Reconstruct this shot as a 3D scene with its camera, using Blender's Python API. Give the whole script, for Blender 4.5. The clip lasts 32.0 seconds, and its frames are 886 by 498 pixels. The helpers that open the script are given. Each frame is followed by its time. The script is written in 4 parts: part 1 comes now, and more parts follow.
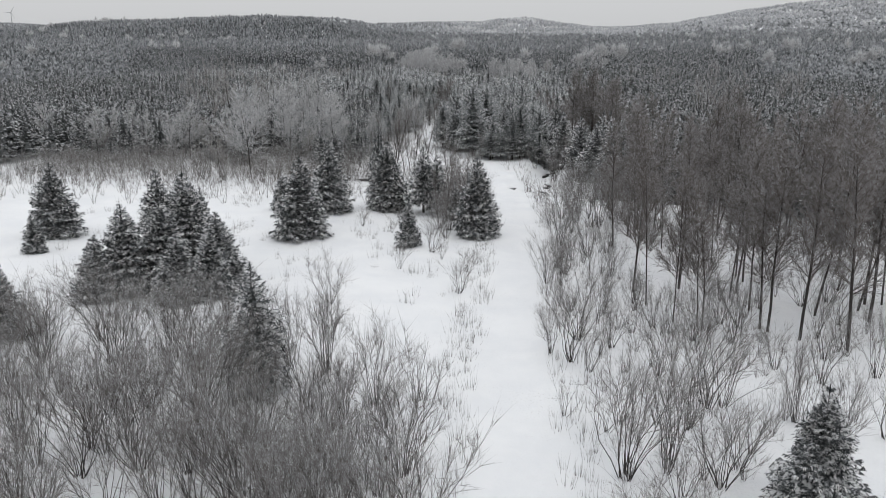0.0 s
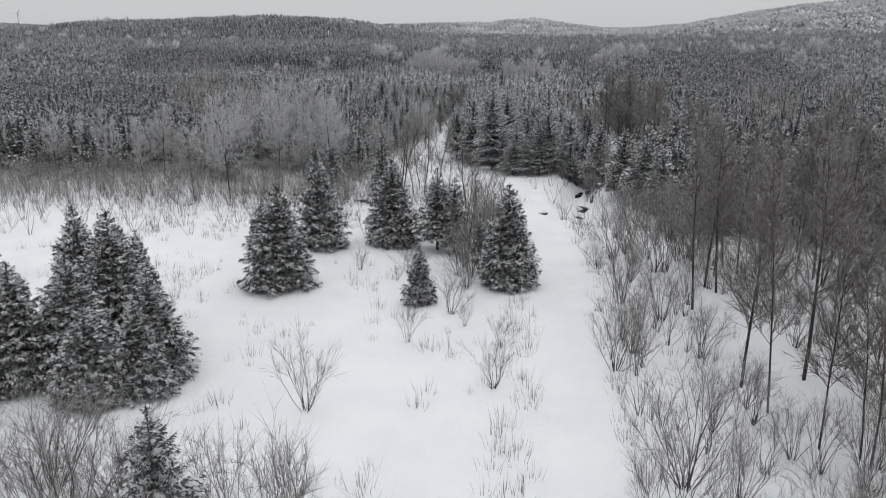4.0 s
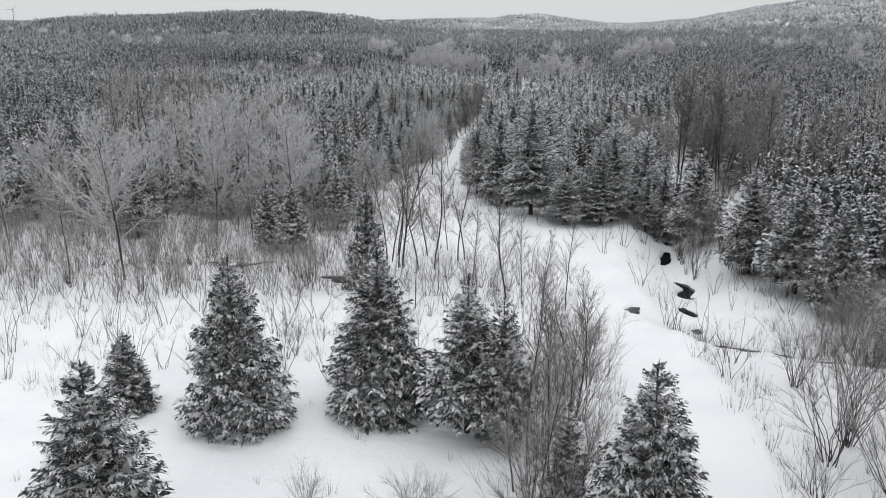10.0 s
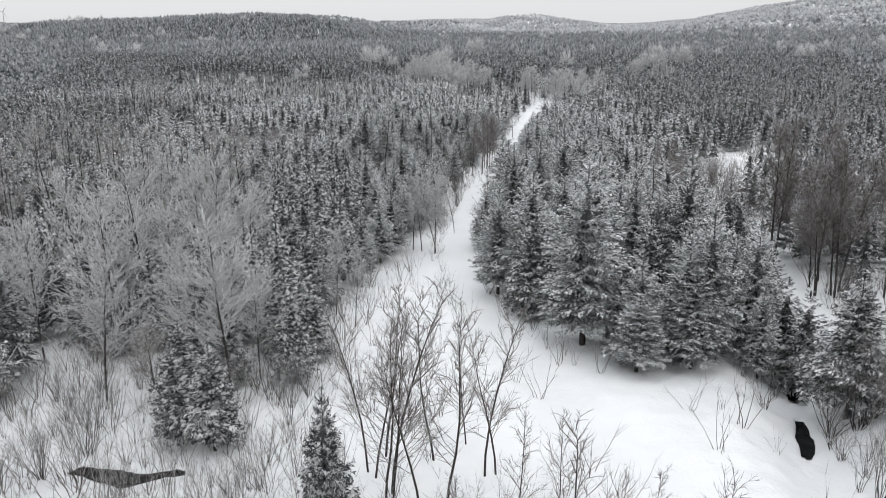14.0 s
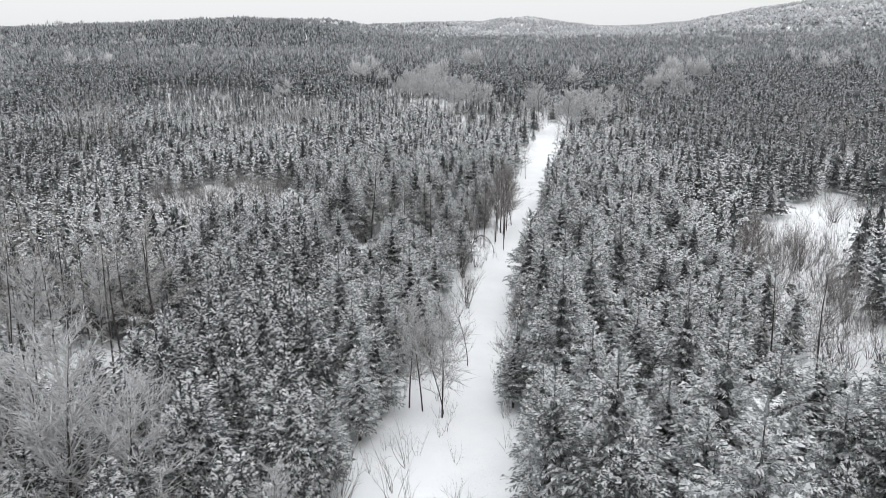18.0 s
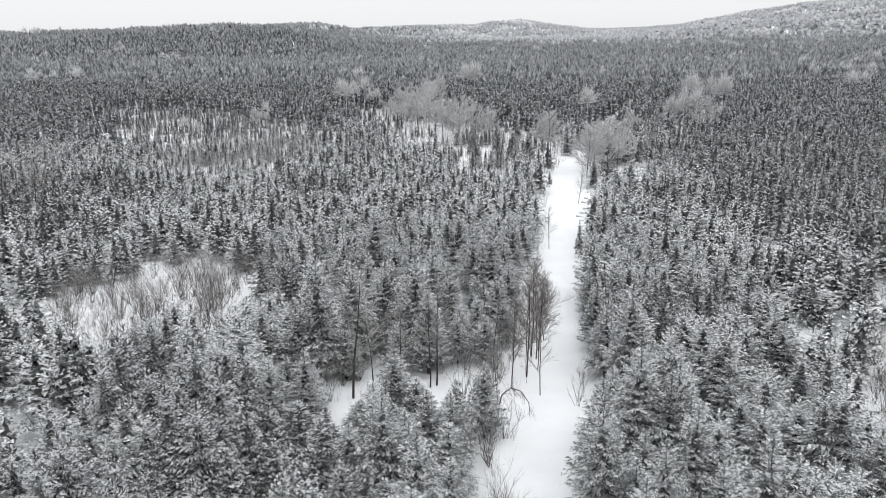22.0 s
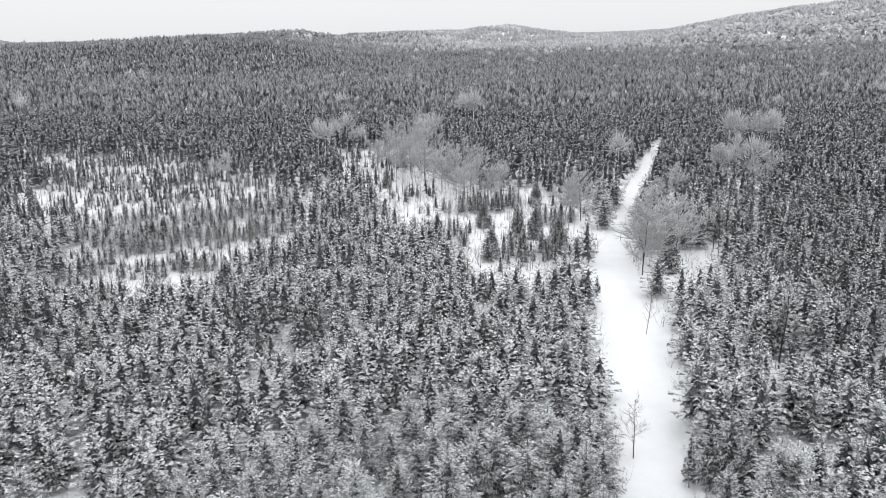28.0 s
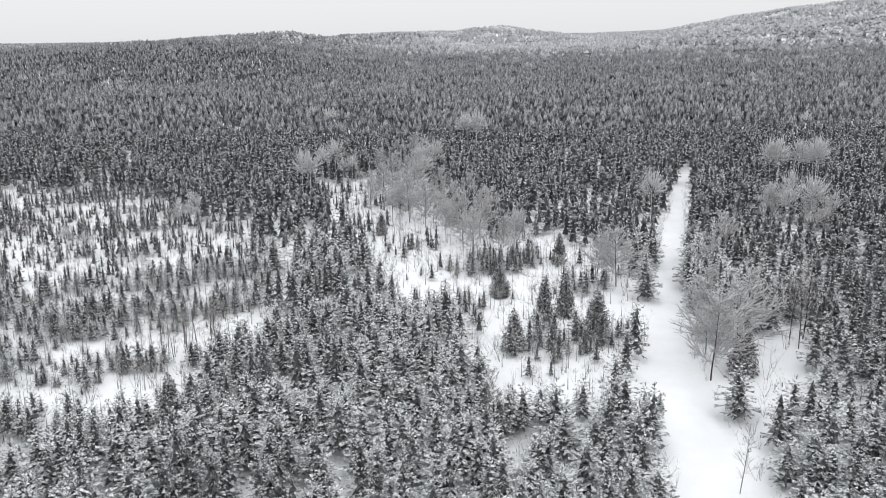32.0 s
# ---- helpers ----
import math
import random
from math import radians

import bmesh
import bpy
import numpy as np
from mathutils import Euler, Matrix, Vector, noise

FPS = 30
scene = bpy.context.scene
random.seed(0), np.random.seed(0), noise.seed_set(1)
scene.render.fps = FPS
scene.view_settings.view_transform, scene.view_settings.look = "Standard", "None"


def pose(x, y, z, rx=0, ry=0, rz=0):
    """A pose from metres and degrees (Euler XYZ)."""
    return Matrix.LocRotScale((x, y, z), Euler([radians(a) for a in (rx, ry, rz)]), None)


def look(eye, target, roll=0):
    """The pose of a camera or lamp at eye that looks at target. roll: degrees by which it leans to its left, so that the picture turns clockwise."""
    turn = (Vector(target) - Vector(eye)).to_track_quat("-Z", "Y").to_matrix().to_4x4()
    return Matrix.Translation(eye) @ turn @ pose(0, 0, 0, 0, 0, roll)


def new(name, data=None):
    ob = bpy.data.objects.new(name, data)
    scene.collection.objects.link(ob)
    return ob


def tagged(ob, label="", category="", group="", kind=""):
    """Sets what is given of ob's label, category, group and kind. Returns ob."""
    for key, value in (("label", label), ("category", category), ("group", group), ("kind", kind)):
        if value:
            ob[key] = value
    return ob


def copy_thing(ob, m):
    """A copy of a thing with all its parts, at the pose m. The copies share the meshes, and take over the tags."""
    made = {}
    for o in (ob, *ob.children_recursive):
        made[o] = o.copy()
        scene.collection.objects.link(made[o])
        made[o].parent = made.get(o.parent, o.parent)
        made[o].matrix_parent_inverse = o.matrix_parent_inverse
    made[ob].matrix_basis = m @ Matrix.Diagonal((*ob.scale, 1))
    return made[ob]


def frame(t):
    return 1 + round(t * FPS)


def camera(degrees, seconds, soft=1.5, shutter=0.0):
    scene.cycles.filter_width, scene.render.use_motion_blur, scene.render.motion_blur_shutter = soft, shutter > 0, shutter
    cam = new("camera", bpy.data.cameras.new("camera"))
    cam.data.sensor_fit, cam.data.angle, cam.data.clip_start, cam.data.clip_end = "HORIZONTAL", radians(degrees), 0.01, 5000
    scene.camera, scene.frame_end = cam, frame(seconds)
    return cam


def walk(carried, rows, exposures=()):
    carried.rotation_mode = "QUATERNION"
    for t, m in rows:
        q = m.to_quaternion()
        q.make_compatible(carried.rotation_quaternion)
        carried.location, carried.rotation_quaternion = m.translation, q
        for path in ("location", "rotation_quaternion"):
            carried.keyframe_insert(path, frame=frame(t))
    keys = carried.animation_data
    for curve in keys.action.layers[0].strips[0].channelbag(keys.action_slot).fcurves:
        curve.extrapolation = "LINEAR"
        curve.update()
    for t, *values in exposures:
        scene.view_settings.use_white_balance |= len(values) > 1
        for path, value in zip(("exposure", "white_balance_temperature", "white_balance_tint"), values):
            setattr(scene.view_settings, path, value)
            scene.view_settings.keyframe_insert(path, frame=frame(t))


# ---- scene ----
cam = camera(56.8, 32.0, soft=0.7)
METRES, EYE, TILT, LEAN, TURN = 140.0, 16.4, -14.3, 0.0, 0.0
ROWS = [
    (0, 0, 0, 0, 0, 0, -0),
    (0.5, -0.0007, 0.013, 0.0031, 0.084, 0.028, -0.05),
    (1, -0.0015, 0.0267, 0.0061, 0.147, 0.056, -0.08),
    (1.5, -0.0023, 0.0405, 0.0093, 0.217, 0.07, -0.12),
    (2, -0.0031, 0.0551, 0.0124, 0.28, 0.091, -0.14),
    (2.5, -0.004, 0.0699, 0.0155, 0.336, 0.105, -0.15),
    (3, -0.0049, 0.0855, 0.0187, 0.385, 0.098, -0.15),
    (3.5, -0.0058, 0.1013, 0.0218, 0.434, 0.091, -0.15),
    (5.5, -0.0095, 0.1694, 0.0354, 0.568, 0.049, -0.23),
    (6, -0.0104, 0.1877, 0.0391, 0.575, 0.007, -0.23),
    (6.5, -0.0115, 0.2062, 0.0429, 0.589, -0.035, -0.22),
    (7, -0.0123, 0.2253, 0.0468, 0.603, -0.07, -0.21),
    (7.5, -0.0133, 0.2444, 0.0509, 0.624, -0.091, -0.18),
    (8, -0.0142, 0.2637, 0.0553, 0.631, -0.112, -0.16),
    (8.5, -0.0152, 0.2833, 0.0604, 0.624, -0.133, -0.12),
    (9, -0.0162, 0.303, 0.0659, 0.617, -0.161, -0.12),
    (9.5, -0.0172, 0.3229, 0.0715, 0.596, -0.175, -0.1),
    (10, -0.0181, 0.3429, 0.0771, 0.589, -0.154, -0.07),
    (10.5, -0.0191, 0.3633, 0.083, 0.561, -0.14, -0.06),
    (11, -0.0201, 0.3836, 0.0895, 0.54, -0.14, -0.05),
    (11.5, -0.0211, 0.404, 0.097, 0.512, -0.147, -0.03),
    (12, -0.0221, 0.4241, 0.1048, 0.484, -0.126, 0.01),
    (12.5, -0.023, 0.4442, 0.1132, 0.463, -0.105, 0.04),
    (13, -0.0239, 0.4645, 0.1219, 0.434, -0.119, 0.09),
    (13.5, -0.0248, 0.4846, 0.1304, 0.392, -0.147, 0.13),
    (14, -0.0257, 0.5053, 0.1389, 0.343, -0.154, 0.17),
    (14.5, -0.0266, 0.5257, 0.1476, 0.287, -0.14, 0.21),
    (15, -0.0275, 0.5464, 0.1562, 0.231, -0.154, 0.23),
    (15.5, -0.0285, 0.5672, 0.1648, 0.168, -0.182, 0.22),
    (17.5, -0.0328, 0.6503, 0.194, -0.133, -0.042, 0.33),
    (18, -0.0338, 0.671, 0.2028, -0.175, -0.063, 0.38),
    (18.5, -0.035, 0.6918, 0.2113, -0.273, -0.056, 0.38),
    (19, -0.036, 0.7128, 0.2202, -0.315, -0.07, 0.44),
    (19.5, -0.0371, 0.7338, 0.2291, -0.392, -0.063, 0.47),
    (20, -0.038, 0.7549, 0.2382, -0.448, -0.056, 0.49),
    (20.5, -0.0391, 0.7761, 0.2472, -0.519, -0.028, 0.52),
    (21, -0.0402, 0.7973, 0.2563, -0.596, 0.007, 0.54),
    (21.5, -0.0411, 0.8184, 0.2655, -0.645, 0.014, 0.6),
    (22, -0.0423, 0.8395, 0.2747, -0.722, 0.035, 0.64),
    (22.5, -0.0432, 0.8609, 0.2837, -0.785, 0.056, 0.7),
    (23, -0.0442, 0.882, 0.2929, -0.862, 0.084, 0.74),
    (23.5, -0.0454, 0.9034, 0.302, -0.939, 0.098, 0.78),
    (24, -0.0464, 0.9247, 0.3113, -1.009, 0.126, 0.82),
    (24.5, -0.0474, 0.9458, 0.3204, -1.079, 0.154, 0.86),
    (25, -0.0484, 0.9671, 0.3296, -1.149, 0.175, 0.9),
    (25.5, -0.0495, 0.9882, 0.3388, -1.219, 0.189, 0.95),
    (27.5, -0.0541, 1.0722, 0.3758, -1.514, 0.224, 1.17),
    (28, -0.0549, 1.0931, 0.385, -1.563, 0.217, 1.21),
    (28.5, -0.056, 1.1141, 0.3939, -1.633, 0.224, 1.21),
    (29, -0.0569, 1.1335, 0.4024, -1.696, 0.217, 1.22),
    (29.5, -0.0579, 1.1543, 0.4115, -1.759, 0.21, 1.24),
    (30, -0.0589, 1.175, 0.4205, -1.822, 0.217, 1.25),
    (30.5, -0.0598, 1.1958, 0.4295, -1.885, 0.203, 1.27),
    (31, -0.0609, 1.2165, 0.4385, -1.955, 0.189, 1.29),
    (31.5, -0.0619, 1.2372, 0.4474, -2.025, 0.175, 1.33),
    (32, -0.0629, 1.2579, 0.4562, -2.088, 0.168, 1.35),
]
walk(cam, [(t, pose(0, 0, EYE, TILT, LEAN, TURN) @ pose(METRES * x, METRES * y, METRES * z, 90 + pitch, roll, yaw)) for t, x, y, z, yaw, pitch, roll in ROWS],
     exposures=[(0.0, -0.41), (3.0, -0.45), (6.0, -0.50), (9.0, -0.29), (13.0, -0.08), (19.0, 0.14), (25.0, 0.17), (32.0, 0.06)])

# ---- world and light: flat overcast winter sky ----
world = bpy.data.worlds.new("overcast_sky")
scene.world = world
world.use_nodes = True
wn = world.node_tree.nodes
wl = world.node_tree.links
wn.clear()
w_out = wn.new("ShaderNodeOutputWorld")
w_bg = wn.new("ShaderNodeBackground")
w_sky = wn.new("ShaderNodeTexSky")
w_sky.sky_type = "NISHITA"
w_sky.sun_disc = False
w_sky.sun_elevation = radians(35)
w_sky.sun_rotation = radians(160)
w_hs = wn.new("ShaderNodeHueSaturation")
w_hs.inputs["Saturation"].default_value = 0.15
w_hs.inputs["Value"].default_value = 0.10
# cloud layer: brighter overhead than at the horizon, as a closed cloud cover is
w_co = wn.new("ShaderNodeTexCoord")
w_sep = wn.new("ShaderNodeSeparateXYZ")
w_map = wn.new("ShaderNodeMapRange")
for slot, value in ((1, 0.0), (2, 1.0), (3, 0.87), (4, 1.77)):
    w_map.inputs[slot].default_value = value
w_tone = wn.new("ShaderNodeMix")
w_tone.data_type, w_tone.blend_type = "RGBA", "MULTIPLY"
w_tone.inputs[0].default_value = 1.0
w_tone.inputs[6].default_value = (0.985, 1.0, 1.022, 1)
w_mix = wn.new("ShaderNodeMix")
w_mix.data_type = "RGBA"
w_mix.inputs[0].default_value = 0.9
wl.new(w_co.outputs["Generated"], w_sep.inputs[0])
wl.new(w_sep.outputs["Z"], w_map.inputs[0])
wl.new(w_map.outputs[0], w_tone.inputs[7])
wl.new(w_sky.outputs[0], w_hs.inputs["Color"])
wl.new(w_hs.outputs[0], w_mix.inputs[6])
wl.new(w_tone.outputs[2], w_mix.inputs[7])
wl.new(w_mix.outputs[2], w_bg.inputs[0])
w_bg.inputs[1].default_value = 0.92
wl.new(w_bg.outputs[0], w_out.inputs[0])

sun_data = bpy.data.lights.new("sun", "SUN")
sun_data.energy = 0.6
sun_data.angle = radians(40)
sun_data.color = (1.0, 0.98, 0.95)
sun = new("sun", sun_data)
sun.matrix_world = look((30, -60, 90), (0, 60, 0))


# ---- materials ----
class Nodes:
    """A small helper round one material's node tree."""

    def __init__(self, name):
        self.mat = bpy.data.materials.new(name)
        self.mat.use_nodes = True
        self.n, self.l = self.mat.node_tree.nodes, self.mat.node_tree.links
        self.b = self.n["Principled BSDF"]

    def add(self, kind, **values):
        node = self.n.new(kind)
        for key, value in values.items():
            node.inputs[key].default_value = value
        return node

    def link(self, a, b):
        self.l.new(a, b)

    def noise(self, scale, detail=3.0, rough=0.6, vec=None):
        node = self.add("ShaderNodeTexNoise", Scale=scale, Detail=detail, Roughness=rough)
        if vec is None:
            vec = self.n.new("ShaderNodeNewGeometry").outputs["Position"]
        self.link(vec, node.inputs["Vector"])
        return node.outputs["Fac"]

    def ramp(self, fac, lo, hi, a=0.0, b=1.0):
        node = self.n.new("ShaderNodeMapRange")
        node.interpolation_type = "SMOOTHSTEP"
        for i, v in ((1, lo), (2, hi), (3, a), (4, b)):
            node.inputs[i].default_value = v
        self.link(fac, node.inputs[0])
        return node.outputs[0]

    def math(self, op, a, b):
        node = self.n.new("ShaderNodeMath")
        node.operation = op
        for i, v in enumerate((a, b)):
            if isinstance(v, (int, float)):
                node.inputs[i].default_value = v
            else:
                self.link(v, node.inputs[i])
        return node.outputs[0]

    def mix(self, fac, a, b):
        node = self.n.new("ShaderNodeMix")
        node.data_type = "RGBA"
        for i, v in ((0, fac), (6, a), (7, b)):
            if isinstance(v, (int, float)):
                node.inputs[i].default_value = v
            elif isinstance(v, tuple):
                node.inputs[i].default_value = (*v, 1)
            else:
                self.link(v, node.inputs[i])
        return node.outputs[2]

    def up(self):
        geo = self.n.new("ShaderNodeNewGeometry")
        sep = self.n.new("ShaderNodeSeparateXYZ")
        self.link(geo.outputs["Normal"], sep.inputs[0])
        return sep.outputs["Z"]

    def random(self):
        return self.n.new("ShaderNodeNewGeometry").outputs["Random Per Island"]

    def done(self, colour, rough, bump=None, strength=0.3, distance=0.1):
        self.link(colour, self.b.inputs["Base Color"])
        self.b.inputs["Roughness"].default_value = rough
        if bump is not None:
            node = self.add("ShaderNodeBump", Strength=strength, Distance=distance)
            self.link(bump, node.inputs["Height"])
            self.link(node.outputs[0], self.b.inputs["Normal"])
        return self.mat


SNOW = (0.83, 0.835, 0.85)


def needle_material(name, dark, light, frost, snow, grain=13.0, lump=2.9, low=0.2, high=0.85, patch=None, even=0.08):
    """Conifer needles: hoar frost on what faces up, and pads of snow on the flat boughs."""
    m = Nodes(name)
    each = m.random() if patch is None else m.ramp(m.noise(patch, 1.0), 0.35, 0.65)
    tone = m.mix(each, dark, light)
    tone = m.mix(m.ramp(m.noise(0.12, 2.0), 0.35, 0.65, 0.0, 0.4), tone, tuple(v * 0.6 for v in dark))
    up = m.up()
    fine = m.noise(grain, 2.0)
    lumps = m.math("ADD", m.noise(lump, 3.0), m.math("MULTIPLY", fine, 0.25))
    amount = m.math("ADD", m.math("MULTIPLY", m.ramp(each, 0.0, 1.0), 0.75), 0.38)
    hoar = m.math("MULTIPLY", m.ramp(fine, 0.42, 0.58, even, 1.0), m.ramp(up, low, high, 0.3 * frost, frost))
    tone = m.mix(m.math("MULTIPLY", hoar, amount), tone, (0.565, 0.58, 0.61))
    pad = m.math("MULTIPLY", m.ramp(lumps, 0.60, 0.68, 0.0, snow), m.ramp(up, 0.1, 0.7))
    return m.done(m.mix(pad, tone, SNOW), 0.8)


def bark_material(name, dark, light, frost):
    """Bark with rime on the upper side of the limbs."""
    m = Nodes(name)
    tone = m.mix(m.noise(7.0), dark, light)
    rime = m.math("MULTIPLY", m.ramp(m.noise(4.0, 2.0), 0.35, 0.65), m.ramp(m.up(), -0.1, 0.7, 0.0, frost))
    return m.done(m.mix(rime, tone, (0.62, 0.64, 0.66)), 0.85)


def snow_material():
    m = Nodes("fresh_snow")
    tone = m.mix(m.ramp(m.noise(0.25, 4.0), 0.3, 0.7), (0.79, 0.805, 0.83), (0.85, 0.86, 0.875))
    tufts = m.math("MULTIPLY", m.ramp(m.noise(9.0, 4.0, 0.75), 0.56, 0.72), m.ramp(m.noise(0.16, 3.0), 0.48, 0.64, 0.0, 0.5))
    tone = m.mix(tufts, tone, (0.42, 0.41, 0.40))
    relief = m.math("ADD", m.noise(1.1, 4.0), m.math("MULTIPLY", m.noise(7.0, 3.0), 0.35))
    return m.done(tone, 0.6, relief, 0.45, 0.25)


M_SNOW = snow_material()
M_HERO = needle_material("field_spruce_needles", (0.009, 0.0145, 0.0155), (0.024, 0.034, 0.035), 0.38, 0.85, 14.0, 3.4, 0.0, 1.0, 0.9, 0.08)
M_SPRUCE = needle_material("spruce_needles", (0.022, 0.028, 0.028), (0.055, 0.065, 0.064), 0.44, 0.55, 10.0, 3.8, -0.3, 1.0, 0.4, 0.15)
# inner needles: little snow, and the shade between boughs put into the colour
M_INNER = needle_material("shaded_inner_needles", (0.011, 0.0145, 0.014), (0.032, 0.040, 0.037), 0.35, 0.2, 12.0, 5.0, 0.0, 0.9, 0.8)
M_FROST = needle_material("hoar_frosted_boughs", (0.078, 0.089, 0.086), (0.162, 0.181, 0.176), 0.64, 0.75, 11.0, 4.5, -0.8, 1.0, 0.5, 0.28)
M_FAR = needle_material("far_needles", (0.009, 0.0145, 0.0165), (0.025, 0.034, 0.038), 0.42, 0.2, 2.5, 0.8, 0.2, 0.85, None, 0.4)
# hoar frost and distance haze together, painted as one pale base colour
M_HAZE = needle_material("hazed_hoar_needles", (0.20, 0.206, 0.214), (0.30, 0.307, 0.317), 0.6, 0.15, 1.0, 0.5)
M_BARK = bark_material("spruce_bark", (0.016, 0.013, 0.012), (0.042, 0.035, 0.032), 0.15)
M_TWIG = bark_material("grey_twigs", (0.050, 0.0405, 0.0365), (0.150, 0.126, 0.114), 0.55)
M_GREY = bark_material("frosted_twigs", (0.15, 0.138, 0.127), (0.30, 0.283, 0.267), 0.7)
M_BRUSH = bark_material("brush_twigs", (0.052, 0.043, 0.039), (0.180, 0.161, 0.151), 0.6)
M_RIME = bark_material("rimed_twigs", (0.28, 0.274, 0.272), (0.47, 0.464, 0.468), 0.9)
M_WATER = Nodes("stream_water").mat
M_WATER.node_tree.nodes["Principled BSDF"].inputs["Base Color"].default_value = (0.012, 0.013, 0.014, 1)
M_WATER.node_tree.nodes["Principled BSDF"].inputs["Roughness"].default_value = 0.12

# ---- plan ----
TRAIL = [(2, -37.7, 1.3), (2.2, 10.8, 1.3), (2.7, 27.9, 1.3), (3.3, 35.7, 1.3), (4.2, 47.6, 1.3), (5.9, 62.6, 1.4), (7, 73, 1.5), (7.3, 82.7, 1.7), (7.6, 95.2, 1.8),
          (6.3, 100.7, 1.8), (4.3, 107.6, 1.7), (1.2, 114.8, 1.5), (-0.9, 122.9, 1.5), (-2.2, 130, 1.5), (-2.9, 137, 1.5), (-2.8, 142, 1.5), (-2.2, 150, 1.5), (-0.9, 158, 1.9), (0.4, 166, 2.4), (1.6, 173, 2.2), (2.7, 180, 2.5),
          (4.0, 189, 2.6), (5.6, 199, 2.7), (8.0, 210, 2.6), (11.2, 226, 2.9), (13.3, 237, 3.3), (14.9, 246, 3.6), (15.9, 258.5, 3.6), (20.5, 276.5, 2.2), (26, 293.1, 1.9), (34, 316.6, 2), (44, 344.3, 1.4), (56.5, 376, 1.0)]
STREAM = [(34, 82.5, 0.5), (24, 86.3, 0.5), (18.5, 88.4, 0.5), (15.5, 89.6, 0.5), (13.1, 90.8, 0.5), (11.8, 92.9, 0.45), (11.9, 95, 0.4), (12, 97.8, 0.4), (12.7, 100.6, 0.45), (13.3, 102.5, 0.4),
          (12.9, 104, 0.4), (13.6, 108.8, 0.4), (14.5, 112.3, 0.4), (16.5, 117.3, 0.4), (16.7, 121.2, 0.4), (16.2, 125, 0.4), (16.6, 128.6, 0.4)]
BROOK = [(-26, 106.5, 0.5), (-20.5, 105.8, 0.5), (-16.5, 105.1, 0.4), (-11.2, 102, 0.35), (-9.2, 100.4, 0.3), (-6, 98.6, 0.12), (2, 97, 0.1), (7, 95, 0.1), (11.5, 93.5, 0.1)]
# stretches where the running water is not bridged by snow
LEADS = [
    [(12.9, 104.0, 0.08), (13.4, 103.3, 0.22), (13.6, 102.2, 0.30), (12.9, 101.3, 0.28), (12.6, 100.6, 0.22), (13.2, 100.1, 0.10)],
    [(11.9, 98.2, 0.10), (12.0, 97.4, 0.32), (12.2, 96.3, 0.14)],
    [(11.8, 95.0, 0.16), (12.0, 94.4, 0.12)],
    [(11.5, 93.3, 0.08), (12.0, 92.6, 0.30), (12.5, 91.7, 0.40), (13.1, 90.9, 0.46), (13.9, 90.3, 0.42), (15.5, 89.6, 0.46), (18.5, 88.4, 0.40), (24, 86.3, 0.40), (30, 84, 0.3)],
    [(23.6, 158, 0.10), (24.2, 162, 0.35), (25.2, 165, 0.14)],
    [(-11.3, 101.8, 0.12), (-10.1, 101.5, 0.32), (-9.7, 100.8, 0.24), (-8.5, 100.0, 0.10)],
    [(-20.2, 105.9, 0.14), (-18.9, 105.4, 0.34), (-17.4, 104.8, 0.42), (-15.9, 105.0, 0.24), (-15.0, 105.2, 0.08)],
    [(13.4, 108.4, 0.10), (13.8, 109.6, 0.26), (14.1, 110.8, 0.22), (14.5, 112.2, 0.10)],
    [(15.2, 114.7, 0.10), (15.5, 115.4, 0.26), (16.3, 116.8, 0.12)],
    [(16.6, 119, 0.10), (16.8, 120.4, 0.24), (16.6, 121.4, 0.10)],
    [(16.2, 124.8, 0.12), (16.0, 126.2, 0.34), (16.5, 128.4, 0.12)],
    [(8.4, 95.8, 0.10), (8.1, 95.1, 0.14), (8.1, 94.4, 0.08)],
]



def winding(path, seed):
    """A lead of water with an uneven, winding course and width."""
    r, out = np.random.RandomState(seed), []
    for (ax, ay, aw), (bx, by, bw) in zip(path, path[1:]):
        n = max(2, int(math.hypot(bx - ax, by - ay) / 0.55))
        for k in range(n):
            s = k / n
            out.append((ax + (bx - ax) * s + r.uniform(-0.1, 0.1), ay + (by - ay) * s + r.uniform(-0.1, 0.1), (aw + (bw - aw) * s) * r.uniform(0.65, 1.35)))
    return out + [(path[-1][0], path[-1][1], 0.05)]


LEADS = [winding(path, k) for k, path in enumerate(LEADS)]


def nearest(path, x, y):
    """Distance from points to a path with its own half width: metres past the edge."""
    best = np.full(np.shape(x), 1e9)
    for (ax, ay, aw), (bx, by, bw) in zip(path, path[1:]):
        dx, dy = bx - ax, by - ay
        s = np.clip(((x - ax) * dx + (y - ay) * dy) / (dx * dx + dy * dy), 0, 1)
        best = np.minimum(best, np.hypot(x - ax - s * dx, y - ay - s * dy) - (aw + s * (bw - aw)))
    return best


def inside(poly, x, y):
    """Whether points lie in a polygon."""
    hit = np.zeros(np.shape(x), bool)
    for (ax, ay), (bx, by) in zip(poly, poly[1:] + poly[:1]):
        if ay != by:
            hit ^= ((ay > y) != (by > y)) & (x < (bx - ax) * (y - ay) / (by - ay) + ax)
    return hit


def smooth(v, lo, hi):
    s = np.clip((v - lo) / (hi - lo), 0, 1)
    return s * s * (3 - 2 * s)


